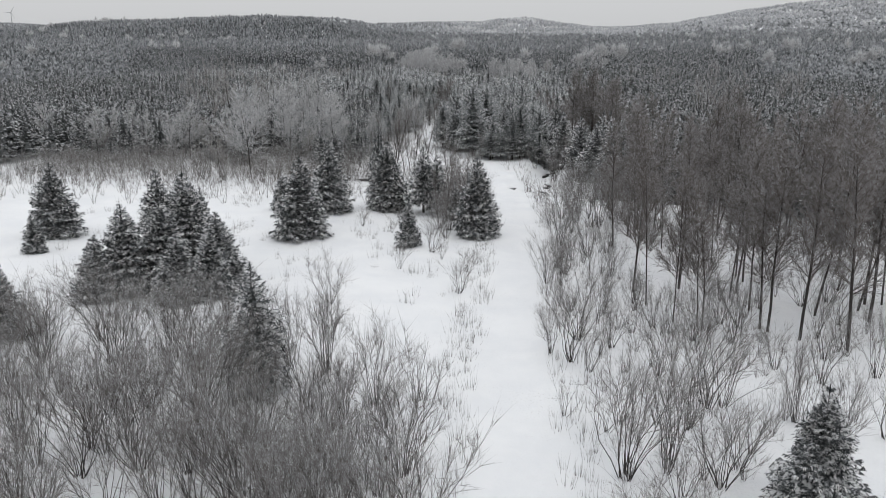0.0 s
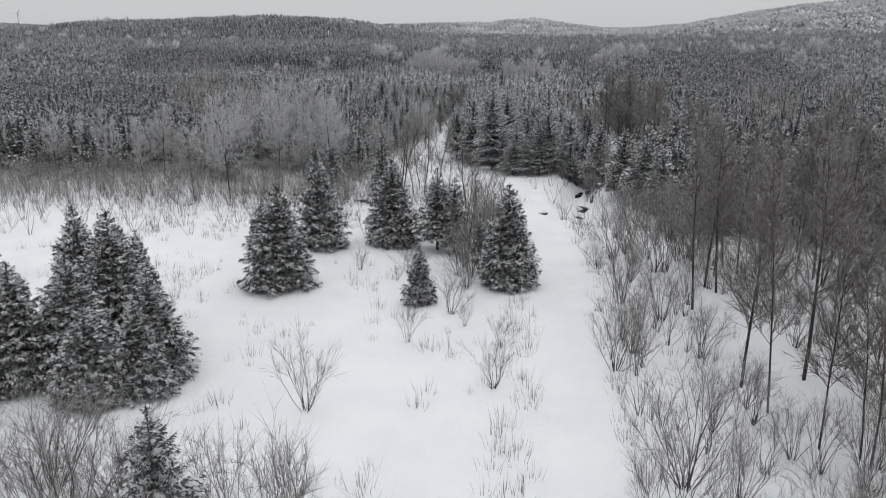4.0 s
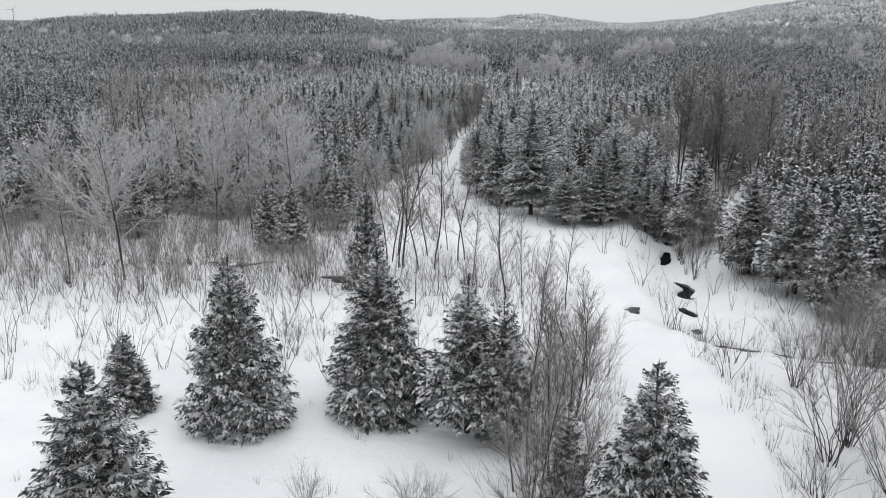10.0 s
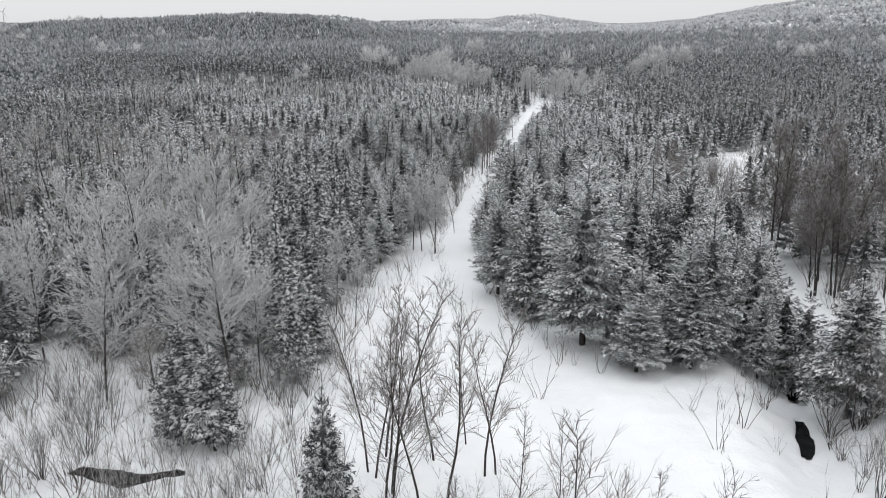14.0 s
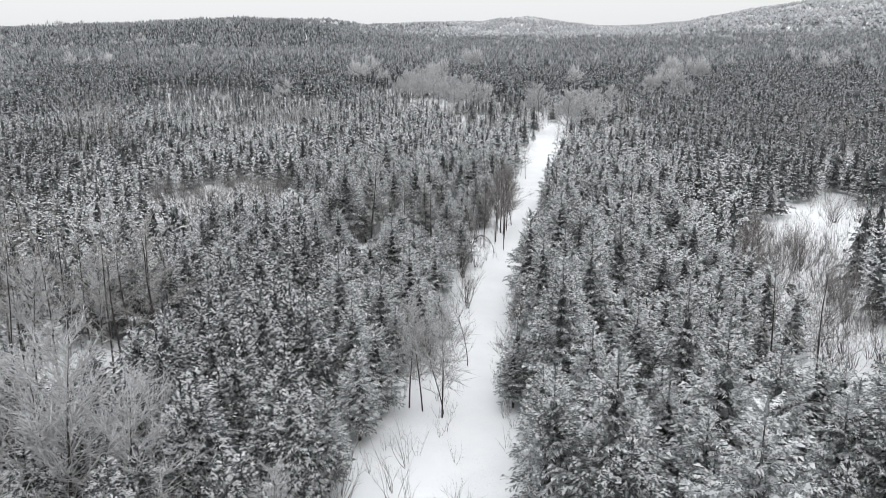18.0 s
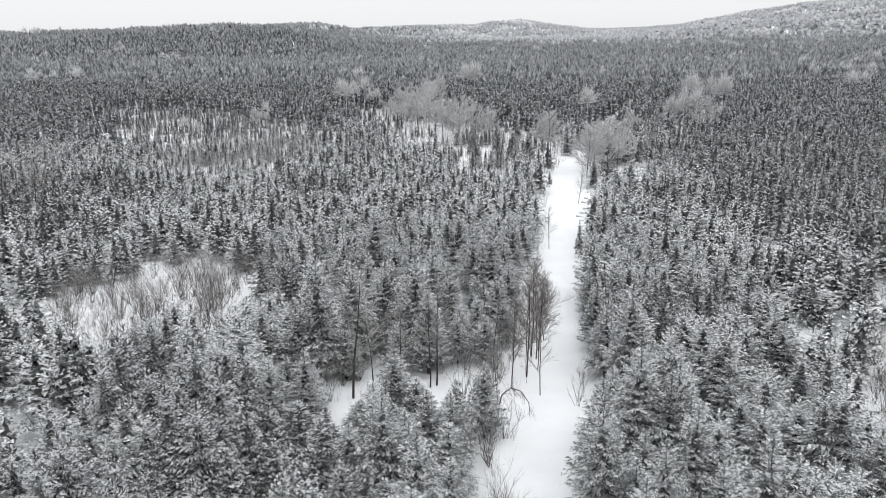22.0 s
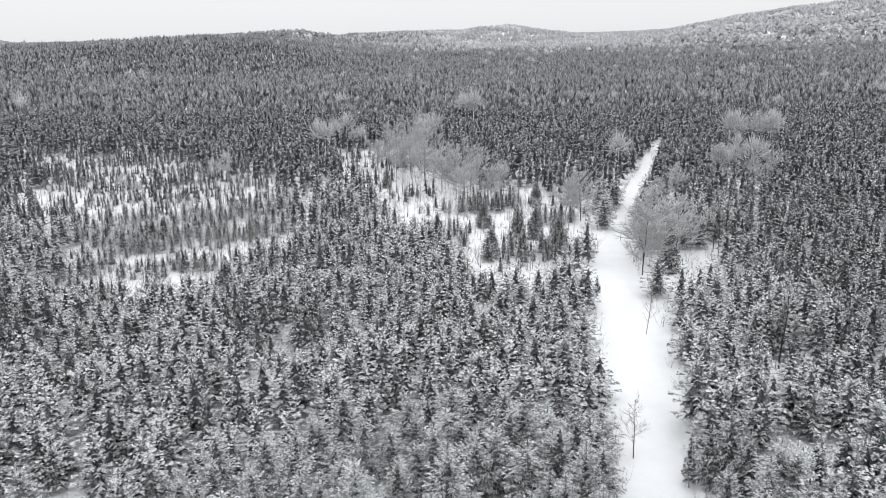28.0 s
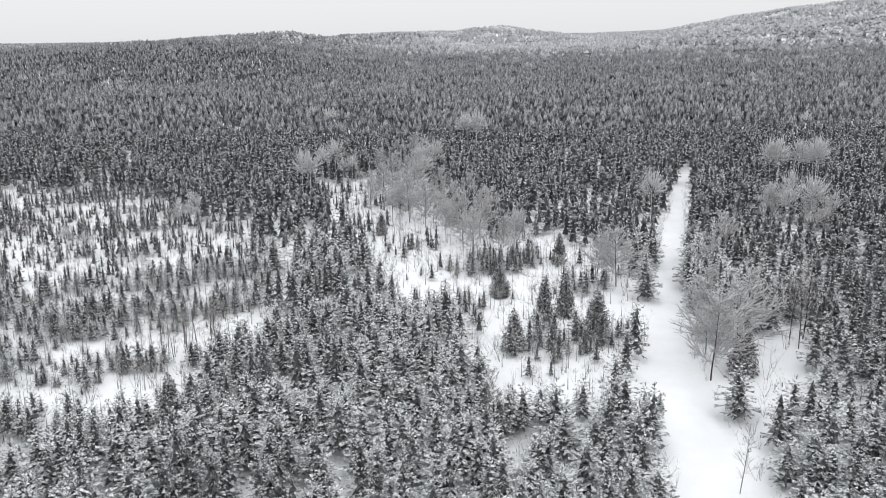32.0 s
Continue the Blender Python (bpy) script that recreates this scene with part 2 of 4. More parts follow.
def waves(x, y, size, seed):
    """Cheap smooth noise from a few crossed sine waves, about -1 to 1."""
    r = np.random.RandomState(seed)
    total = 0
    for k in range(7):
        a, f, p = r.uniform(0, 6.28), r.uniform(0.6, 1.9) / size, r.uniform(0, 6.28)
        total = total + np.sin(6.28 * f * (x * math.cos(a) + y * math.sin(a)) + p)
    return total / 3.2


# ground height by distance ring, each with heights by bearing
RINGS = [
    (595, (-51.4, -22.6, -7.3, 7.3, 22.6, 51.4), (10, 12, 11, 8.5, 9.5, 10)),
    (830, (-51.4, -27.7, -19.4, -12.5, -8.7, -7, -4.2, 0, 11, 22.6, 51.4), (16, 20, 29, 33, 32, 27, 19, 13, 13, 15, 17)),
    (1176, (-51.4, -19.4, -12.5, -7.3, -3.6, 0, 11, 22.6, 51.4), (17, 24, 29, 31, 23, 17, 16, 22, 22)),
    (1522, (-51.4, -22.6, -14.7, -10.6, -7.3, -5.1, -3.2, 0, 5.8, 11, 18.6, 22.6, 27.7, 51.4), (20, 26, 36, 44, 48, 39, 28, 22, 22, 24, 44, 50, 60, 50)),
    (2076, (-51.4, -22.6, -5.8, -3.9, -0.9, 2.5, 5.5, 7.4, 11.1, 15.3, 18.6, 21.8, 27.7, 51.4), (30, 34, 40, 48, 52, 53, 64, 52, 37, 48, 71, 87, 110, 90)),
    (2768, (-51.4, -27.7, -25.1, -23.5, -14.7, 0, 22.6, 51.4), (60, 58, 52, 40, 40, 40, 60, 70)),
    (4600, (-51.4, 51.4), (40, 40)),
]


def height(x, y, stream=True, leads=True):
    """Height of the snow."""
    x, y = np.asarray(x, float), np.asarray(y, float)
    d = np.hypot(x, y)
    az = np.degrees(np.arctan2(x, np.maximum(y, 1e-3)))
    near = np.where(y < 135, 0.0, np.where(y < 280, (y - 135) * 0.0145, 2.1 + (y - 280) * 0.022))
    near = near + 0.12 * waves(x, y, 9, 3) + 0.05 * waves(x, y, 2.6, 4)
    if stream:
        near = near - 1.45 * (1 - smooth(nearest(STREAM, x, y), -0.4, 3.6)) - 0.4 * (1 - smooth(nearest(BROOK, x, y), 0.2, 3.0))
        if leads:
            lead = np.full(np.shape(x), 1e9)
            for path in LEADS:
                lead = np.minimum(lead, nearest(path, x, y))
            near = near - 0.5 * (1 - smooth(lead, 0.0, 0.2))
        t = nearest(TRAIL, x, y)
        near = near - 0.14 * (1 - smooth(t, -0.5, 0.6)) + 0.07 * np.exp(-((t - 0.5) / 0.4) ** 2)
    values = [np.interp(az, b, h) for _, b, h in RINGS]
    far = values[0]
    for (d0, _, _), (d1, _, _), h0, h1 in zip(RINGS, RINGS[1:], values, values[1:]):
        s = smooth(d, d0, d1)
        far = np.where(d > d0, h0 + (h1 - h0) * s, far)
    far = far + 1.6 * waves(x, y, 120, 8) * smooth(d, 560, 960)
    back = smooth(-y, 0, 200) * 5
    return np.where(y < 0, near + back, near + (far - near) * smooth(d, 340, 595))


def graded(stops):
    """Coordinates with a spacing that changes along the axis: (from, spacing) up to the last stop."""
    out = []
    for (a, step), (b, _) in zip(stops, stops[1:]):
        out += list(np.linspace(a, b, max(1, round((b - a) / step)), endpoint=False))
    return np.array(out + [stops[-1][0]])


def mesh_object(name, verts, faces, mats, parent=None, index=None, flat=True):
    """One mesh from arrays of vertices and of triangles or quads."""
    me = bpy.data.meshes.new(name)
    faces = np.asarray(faces, np.int32)
    k = faces.shape[1]
    me.vertices.add(len(verts))
    me.vertices.foreach_set("co", np.asarray(verts, np.float32).ravel())
    me.loops.add(faces.size)
    me.loops.foreach_set("vertex_index", faces.ravel())
    me.polygons.add(len(faces))
    me.polygons.foreach_set("loop_start", np.arange(0, faces.size, k, dtype=np.int32))
    me.polygons.foreach_set("loop_total", np.full(len(faces), k, np.int32))
    if index is not None:
        me.polygons.foreach_set("material_index", np.asarray(index, np.int32))
    if not flat:
        me.polygons.foreach_set("use_smooth", np.ones(len(faces), bool))
    for mat in mats:
        me.materials.append(mat)
    me.update(calc_edges=True)
    ob = new(name, me)
    if parent is not None:
        ob.parent = parent
    return ob


def build_ground():
    xs = graded([(-4600, 350), (-1800, 90), (-600, 30), (-150, 5), (-50, 0.8), (-21.5, 0.2), (-7.5, 0.6), (7.4, 0.2), (10.8, 0.13), (17.5, 0.3), (27, 0.9), (60, 5), (150, 30), (600, 90), (1800, 350), (4600, 350)])
    ys = graded([(-1500, 200), (-100, 15), (0, 2), (20, 1.2), (82, 0.4), (87, 0.15), (106.5, 0.22), (130, 0.6), (170, 1.6), (300, 5), (440, 15), (1000, 40), (2400, 100), (2900, 340), (4600, 340)])
    gx, gy = np.meshgrid(xs, ys)
    verts = np.stack([gx.ravel(), gy.ravel(), height(gx, gy).ravel()], 1)
    w = len(xs)
    i = (np.arange(len(ys) - 1)[:, None] * w + np.arange(w - 1)[None, :]).ravel()
    ob = mesh_object("ground", verts, np.stack([i, i + 1, i + w + 1, i + w], 1), [M_SNOW], flat=False)
    return tagged(ob, "snow-covered ground with soft drifts and a packed trail", "ground", kind="structure")


ground = build_ground()


def build_water(path, name, label):
    verts, faces = [], []
    for k, (x, y, w) in enumerate(path):
        a, b = path[max(k - 1, 0)], path[min(k + 1, len(path) - 1)]
        dx, dy = b[0] - a[0], b[1] - a[1]
        n = math.hypot(dx, dy)
        r, level = w + 0.25, float(height(x, y, True, False)) - 0.09
        verts += [(x - dy / n * r, y + dx / n * r, level), (x + dy / n * r, y - dx / n * r, level)]
        if k:
            faces.append((2 * k - 2, 2 * k - 1, 2 * k + 1, 2 * k))
    return tagged(mesh_object(name, verts, faces, [M_WATER]), label, "water", kind="structure")


for path in LEADS:
    build_water(path, "water_stream", "narrow lead of dark open water between snow banks")


# ---- plant builders: each returns vertices and triangles of one plant standing at the origin ----
class Plant:
    def __init__(self):
        self.v, self.f, self.count = [], [], 0

    def put(self, verts, faces):
        self.v.append(np.array(verts, float))
        self.f.append(np.array(faces, int) + self.count)
        self.count += len(verts)

    def blade(self, root, tip, width, steep):
        """A frond: a ridge from root to tip with two sides that hang down, flat or steep."""
        sag, width = width * steep, width / math.sqrt(1 + 0.35 * steep * steep)
        root, tip = np.array(root), np.array(tip)
        d = tip - root
        side = np.array([-d[1], d[0], 0.0])
        side *= width / (np.linalg.norm(side) + 1e-6)
        mid = root + d * 0.55 - np.array([0, 0, sag])
        self.put([root, tip, mid + side, mid - side], [(0, 3, 1), (0, 1, 2)])

    def bough(self, r, root, az, length, slope, width, droop, n, curl):
        """A feathered bough: a rising spine with toothed sides that hang from it; returns the spine."""
        c, s = math.cos(az), math.sin(az)
        u = np.linspace(0, 1, n + 1)
        along = np.array([c, s, 0.0])
        out = np.array([-s, c, 0.0])
        up = np.array([0, 0, 1.0])
        root = np.array(root, float)
        lift = (slope - 0.35 * curl) * u * length + curl * length * u * u
        spine = root + np.outer(u * length, along) + np.outer(lift + r.uniform(-0.03, 0.03, n + 1) * length, up)
        m = (u[:-1] + u[1:]) / 2
        base = (spine[:-1] + spine[1:]) / 2 + np.outer(np.minimum(0.26, 1.06 - m) * length, along)
        verts = [spine]
        for way in (1, -1):
            w = width * length * 1.5 * m ** 0.35 * (1.04 - m) ** 0.6 * r.uniform(0.6, 1.25, n) + 0.03
            verts.append(base + np.outer(w * way, out) - np.outer(w * droop * r.uniform(0.4, 1.4, n) - 0.12 * length * slope, up))
        k = np.arange(n)
        faces = np.concatenate([np.stack([k, k + 1, n + 1 + k], 1), np.stack([k + 1, k, 2 * n + 1 + k], 1)])
        self.put(np.concatenate(verts), faces)
        return spine

    def tube(self, points, radii, sides=3):
        """A tapered limb through points, closed to a tip."""
        pts = [np.array(p, float) for p in points]
        verts, faces = [], []
        for k, (p, r) in enumerate(zip(pts[:-1], radii)):
            d = pts[k + 1] - p
            d /= np.linalg.norm(d) + 1e-9
            a = np.cross(d, (0.31, 0.87, 0.38))
            a /= np.linalg.norm(a) + 1e-9
            b = np.cross(d, a)
            for j in range(sides):
                w = 2 * math.pi * j / sides
                verts.append(p + r * (math.cos(w) * a + math.sin(w) * b))
        verts.append(pts[-1])
        rings = len(pts) - 1
        for k in range(rings - 1):
            for j in range(sides):
                i, n = k * sides + j, k * sides + (j + 1) % sides
                faces += [(i, n, n + sides), (i, n + sides, i + sides)]
        last = (rings - 1) * sides
        faces += [(last + j, last + (j + 1) % sides, len(verts) - 1) for j in range(sides)]
        self.put(verts, faces)

    def arrays(self):
        return np.concatenate(self.v), np.concatenate(self.f)


def conifer_crown(r, h, radius, low, whorls, per, n, sub=0, pine=False, ragged=0.2):
    """Whorls of flat boughs, one above the other, with gaps of shade between them."""
    p = Plant()
    for i in range(whorls):
        f = (i + 0.5) / whorls
        z0 = low + (h - low) * f ** 0.92
        reach = radius * ((1 - f) ** 0.76 if pine else (1 - f) ** 0.92) * (0.78 + 0.22 * min(1.0, f * 6)) + 0.10
        count, spin = max(3, round(per * (1 - 0.5 * f))), r.uniform(0, 6.28)
        for j in range(count):
            az = spin + 6.283 * (j + r.uniform(-0.3, 0.3)) / count
            z = min(h * 0.985, z0 + r.uniform(-0.32, 0.32) * (h - low) / whorls)
            length = reach * r.uniform(1 - ragged, 1 + 0.8 * ragged)
            slope = (-0.14 + 0.8 * f if pine else -0.34 + 0.95 * f) + r.uniform(-0.12, 0.12)
            curl, droop = (0.18, 0.50) if pine else (0.20, 0.75)
            spine = p.bough(r, (0, 0, z), az, length, slope, (0.26 if n > 1 else 0.34) if sub == 0 else 0.20, droop, n, curl)
            for m in range(sub):
                u = 0.25 + 0.55 * (m + r.uniform(0.2, 0.8)) / sub
                k = int(u * n)
                side = 0.75 if m % 2 else -0.75
                p.bough(r, spine[k], az + side * r.uniform(0.7, 1.2), length * (0.95 - 0.72 * u) * r.uniform(0.75, 1.1), slope * 0.5 - 0.22, 0.24, droop, max(3, n // 2), curl)
    p.blade((0, 0, h * 0.92), (0.01, 0.02, h * 1.02), 0.05, 0.2)
    p.blade((0, 0, h * 0.92), (0.02, -0.01, h * 1.01), 0.05, 0.9)
    return p.arrays()


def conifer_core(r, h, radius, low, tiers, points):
    """The inside of a crown; most get M_INNER, with shade in its colour."""
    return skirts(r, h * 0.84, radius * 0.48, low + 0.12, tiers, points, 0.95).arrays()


def skirts(r, h, radius, low, tiers, points, power=0.9, plant=None):
    """Solid layered boughs: ragged drooping skirts, one above the other."""
    p = plant or Plant()
    verts, faces, tip = [], [], None
    for i in range(tiers):
        f = i / tiers
        z = low + (h - low) * f
        gap = (h - low) / tiers
        reach = radius * (1 - f) ** power + 0.10
        apex = min(h, z + gap * 1.25 + 0.25 * reach) if i < tiers - 1 else h
        spin, lean = r.uniform(0, 6.28), r.uniform(-0.12, 0.12, 2) * reach
        top = len(verts)
        verts.append((0, 0, apex))
        n = max(5, round(points * (1 - 0.45 * f)))
        for j in range(2 * n):
            w = spin + 3.1416 * (j + r.uniform(-0.35, 0.35)) / n
            d = reach * (r.uniform(0.8, 1.25) if j % 2 else r.uniform(0.38, 0.62))
            drop = (0.34 * d if j % 2 else 0.10 * d) + r.uniform(-0.12, 0.12) * gap
            verts.append((d * math.cos(w) + lean[0], d * math.sin(w) + lean[1], max(0.02, z - drop + 0.15 * gap)))
        faces += [(top, top + 1 + j, top + 1 + (j + 1) % (2 * n)) for j in range(2 * n)]
        if tip is not None:
            faces.append((tip, top, tip + 1))
        tip = top
    p.put(verts, faces)
    return p


def spruce_trunk(r, h, limbs=0, radius=1.0, low=0.3):
    p = Plant()
    p.tube([(0, 0, -0.3), (0.01, 0, h * 0.35), (0.0, 0.02, h * 0.7), (0, 0, h * 0.99)], [0.018 * h, 0.014 * h, 0.008 * h], 5)
    for k in range(limbs):
        f = (k + 0.5) / limbs
        az, z, d = r.uniform(0, 6.28), low + (h - low) * f * 0.95, radius * (1 - f) ** 0.85 * 0.85
        p.tube([(0, 0, z), (math.cos(az) * d, math.sin(az) * d, z + d * (-0.42 + f) * 0.8)], [0.022], 3)
    return p.arrays()


def star_tree(r, h, radius, tiers, points):
    """A far conifer: stacked ragged skirts."""
    p = Plant()
    verts, faces = [], []
    for i in range(tiers):
        f = i / tiers
        top = len(verts)
        verts.append((0, 0, h * min(1.0, f + 1.45 / tiers) if i < tiers - 1 else h))
        bottom = h * (0.06 + 0.94 * f)
        spin = r.uniform(0, 6.28)
        for j in range(points):
            w = spin + 6.283 * j / points
            d = radius * (1 - 0.8 * f) * r.uniform(0.75, 1.2)
            verts.append((d * math.cos(w), d * math.sin(w), bottom + r.uniform(-0.05, 0.05) * h))
        faces += [(top, top + 1 + j, top + 1 + (j + 1) % points) for j in range(points)]
        if i:
            faces.append((top, 0, 1))
    p.put(verts, faces)
    return p.arrays()


def limb_path(r, start, way, length, steps, wander, lift):
    pts, q, d = [np.array(start, float)], np.array(start, float), np.array(way, float)
    d /= np.linalg.norm(d)
    for _ in range(steps):
        d = d + r.uniform(-wander, wander, 3) + np.array([0, 0, lift])
        d /= np.linalg.norm(d)
        q = q + d * length / steps
        pts.append(q.copy())
    return pts


def twig_spray(p, r, pts, count, length, thick, lift, finer=0):
    """Fine twigs off a limb, each a tapering spike, with finer ones off them."""
    for _ in range(count):
        k = r.randint(1, len(pts))
        base = pts[k - 1] + (pts[k] - pts[k - 1]) * r.uniform(0, 1)
        d = pts[k] - pts[k - 1]
        d = d / (np.linalg.norm(d) + 1e-9) + r.uniform(-0.7, 0.7, 3) + np.array([0, 0, lift])
        d /= np.linalg.norm(d)
        reach = length * r.uniform(0.5, 1.2)
        p.tube([base, base + d * reach], [thick], 3)
        for _ in range(finer):
            e = d + r.uniform(-0.7, 0.7, 3) + np.array([0, 0, lift])
            q = base + d * reach * r.uniform(0.15, 0.7)
            p.tube([q, q + e / np.linalg.norm(e) * reach * r.uniform(0.4, 0.75)], [thick * 0.8], 3)


def bare_tree(r, h, spread, limbs, twigs, finer, clear=0.3, lean=0.06, rise=0.25, stout=1.0, thick=0.0105):
    """Trunk and crown of a leafless tree."""
    trunk, crown = Plant(), Plant()
    stem = limb_path(r, (0, 0, -0.3), (r.uniform(-lean, lean), r.uniform(-lean, lean), 1), h * 0.97, 6, 0.07, 0.05)
    rad = (0.0068 * h + 0.010) * stout
    trunk.tube(stem, [rad * v for v in (1.0, 0.9, 0.78, 0.62, 0.45, 0.28)], 5)
    for k in range(limbs):
        f = clear + (0.97 - clear) * (k + r.uniform(0, 1)) / limbs
        i = min(5, int(f * 6))
        base = stem[i] + (stem[i + 1] - stem[i]) * (f * 6 - i)
        az = r.uniform(0, 6.28)
        length = spread * (1.15 - f) / (1.15 - clear) * r.uniform(0.7, 1.25) + 0.4
        path = limb_path(r, base, (math.cos(az), math.sin(az), rise + 0.7 * f), length, 3, 0.2, 0.10)
        crown.tube(path, [rad * 0.34, rad * 0.24, 0.013], 3)
        twig_spray(crown, r, path, twigs, length * 0.55, thick, 0.06, finer)
    return trunk.arrays(), crown.arrays()


def shrub(r, h, stems, twigs, spread=0.45, finer=1):
    """A leafless many-stemmed bush; stems and twigs apart."""
    a, b = Plant(), Plant()
    for _ in range(stems):
        az, out = r.uniform(0, 6.28), r.uniform(0.05, spread)
        length = h * r.uniform(0.6, 1.1)
        root = (math.cos(az) * 0.10 * r.uniform(0, 1.6), math.sin(az) * 0.10 * r.uniform(0, 1.6), -0.15)
        path = limb_path(r, root, (math.cos(az) * out, math.sin(az) * out, 1), length, 4, 0.30, 0.10)
        thick = 0.009 + 0.0030 * h
        a.tube(path, [thick, thick * 0.75, thick * 0.55, thick * 0.4], 3)
        twig_spray(b, r, path[2:], twigs, h * 0.34, 0.0072, 0.16, finer)
    return a.arrays(), b.arrays()


def scatter(name, protos, places, mats, label, category, seed=0, parent=None):
    """Many plants joined into one mesh: places are rows of x, y, z, scale, width."""
    r = np.random.RandomState(seed)
    pick = r.randint(0, len(protos), len(places))
    verts, faces, index, count = [], [], [], 0
    for k, parts in enumerate(protos):
        at = places[pick == k]
        if not len(at):
            continue
        spin = r.uniform(0, 6.283, len(at))
        c, s = np.cos(spin)[:, None], np.sin(spin)[:, None]
        for slot, (v, f) in enumerate(parts):
            wide = (at[:, 3] * at[:, 4])[:, None]
            out = np.stack([(v[:, 0] * c - v[:, 1] * s) * wide + at[:, 0:1], (v[:, 0] * s + v[:, 1] * c) * wide + at[:, 1:2],
                            v[:, 2] * at[:, 3:4] + at[:, 2:3]], 2).reshape(-1, 3)
            verts.append(out)
            faces.append((f[None] + (np.arange(len(at)) * len(v))[:, None, None] + count).reshape(-1, 3))
            index.append(np.full(len(at) * len(f), slot))
            count += len(out)
    ob = mesh_object(name, np.concatenate(verts), np.concatenate(faces), mats, parent, np.concatenate(index))
    return tagged(ob, label, category, kind="stuff")


def template(name, parts):
    """A thing as an Empty with its part meshes; kept as the first of its kind."""
    root = new(name)
    root.empty_display_size = 0.3
    for part_name, (v, f), mat, label in parts:
        ob = mesh_object(part_name, v, f, [mat], root)
        if label:
            ob["label"] = label
    return root


class Kind:
    """Plants that stand as things of their own: variants built once, then copied."""

    def __init__(self, variants):
        self.variants, self.used = variants, set()

    def plant(self, k, x, y, scale, wide, spin, label, category, group):
        root = self.variants[k % len(self.variants)]
        z = float(height(x, y)) - 0.04
        m = Matrix.LocRotScale((x, y, z), Euler((0, 0, spin)), (scale * wide, scale * wide, scale))
        if root.name in self.used:
            root = copy_thing(root, m)
        else:
            self.used.add(root.name)
            root.matrix_basis = m
            self.variants[k % len(self.variants)] = root
        return tagged(root, label, category, group)


R = np.random.RandomState(11)

# ---- conifers that stand alone in the clearing: bushy down to the snow ----
BUSHY = []
for k in range(4):
    BUSHY.append(template("spruce_tree", [
        ("trunk", spruce_trunk(R, 6.5, 40, 1.5), M_BARK, "dark trunk"),
        ("inner_foliage", conifer_core(R, 6.5, 2.15, 0.1, 11, 11), M_INNER, "inner needles with little snow, darkened as crown shade"),
        ("crown", conifer_crown(R, 6.5, 2.2, 0.25, 17, 14, 10, 6, False, 0.28), M_HERO, "layered boughs dusted with snow")]))
bushy = Kind(BUSHY)


def free_scale_plant(kind, k, x, y, h, wide, unit, label, category, group):
    kind.plant(k, x, y, h / unit, wide, R.uniform(0, 6.28), label, category, group)
    kind_spot = (x, y)
    TAKEN.append(kind_spot)


TAKEN = []
FIELD = "large bushy dark green spruce dusted with snow in the open field"
for k, (x, y, h, w) in enumerate([(-12.2, 69.0, 6.9, 1.12), (-11.1, 79.3, 7.0, 0.95), (-5.5, 80.6, 6.8, 1.08), (2.9, 69.3, 6.8, 0.95), (-33.4, 68.9, 6.0, 1.0), (-21, 59.3, 6.8, 0.95), (-18.6, 57.8, 7.1, 1.0),
          (-21.1, 52.5, 5.7, 1.1), (-19, 53.7, 5.6, 1.1), (-15.3, 53.9, 4.9, 1.2), (-17.1, 50.9, 4.3, 1.2), (-22.5, 51.2, 4.1, 1.3), (-24.8, 43.7, 4.1, 1), (-7.7, 97.8, 6.6, 0.62)]):
    free_scale_plant(bushy, k, x, y, h, w, 6.5, FIELD, "spruce", "spruces in the field")
for k, (x, y, h, w) in enumerate([(-32.2, 62.6, 2.8, 1), (-16, 80.6, 3.4, 1), (-2.8, 64.6, 3.5, 0.95), (-15.2, 51.7, 4.2, 1), (12.9, 25.3, 4.9, 1), (2.5, 289.8, 4.5, 0.9), (6.4, 277.4, 6, 0.75), (11.7, 273.3, 5.7, 0.8),
          (9.6, 281, 5, 0.8), (-14.1, 323.4, 3.9, 0.8), (12.9, 303.6, 4.6, 0.8), (2, 270.7, 4.5, 0.8), (-30.1, 252.8, 5.7, 0.9), (24.3, 262.6, 5.7, 0.75), (-18.2, 60.4, 5.5, 0.8)]):
    free_scale_plant(bushy, k + 1, x, y, h, w, 6.5, "small young spruce with snow on its boughs", "spruce", "young spruces")

# slimmer conifers with a bare stem below
SLIM = []
for k in range(4):
    SLIM.append(template("spruce_tree", [
        ("trunk", spruce_trunk(R, 6.2, 24, 1.1, 1.2), M_BARK, "thin dark trunk"),
        ("inner_foliage", conifer_core(R, 6.2, 1.4, 1.1, 8, 8), M_INNER, "inner needles with little snow, darkened as crown shade"),
        ("crown", conifer_crown(R, 6.2, 1.55, 0.9 + 0.3 * (k % 2), 15, 11, 9, 5, False, 0.32), M_HERO, "uneven boughs under snow")]))
slim = Kind(SLIM)
for k, (x, y, h, w) in enumerate([(-9, 36.8, 6.4, 1.1), (-1.9, 78.4, 6.4, 1.2), (-0.6, 77.6, 5.9, 1.0), (1.1, 72.5, 4.1, 0.8), (-15.9, 107.2, 4.9, 0.9), (-14, 106.5, 4.9, 0.9), (10.4, 211.7, 4.4, 0.5),
          (13, 253.5, 3.8, 0.9), (17, 101.3, 7.2, 1.1), (18.2, 96.7, 6.9, 1.1), (18.9, 92.8, 7.1, 1.1), (19.7, 88.4, 6.9, 1.1), (20.6, 86.5, 6.7, 1.1), (16.2, 110.8, 7.4, 1)]):
    free_scale_plant(slim, k, x, y, h, w, 6.2, "slender snow-dusted spruce with a bare lower stem", "spruce", "slender spruces")

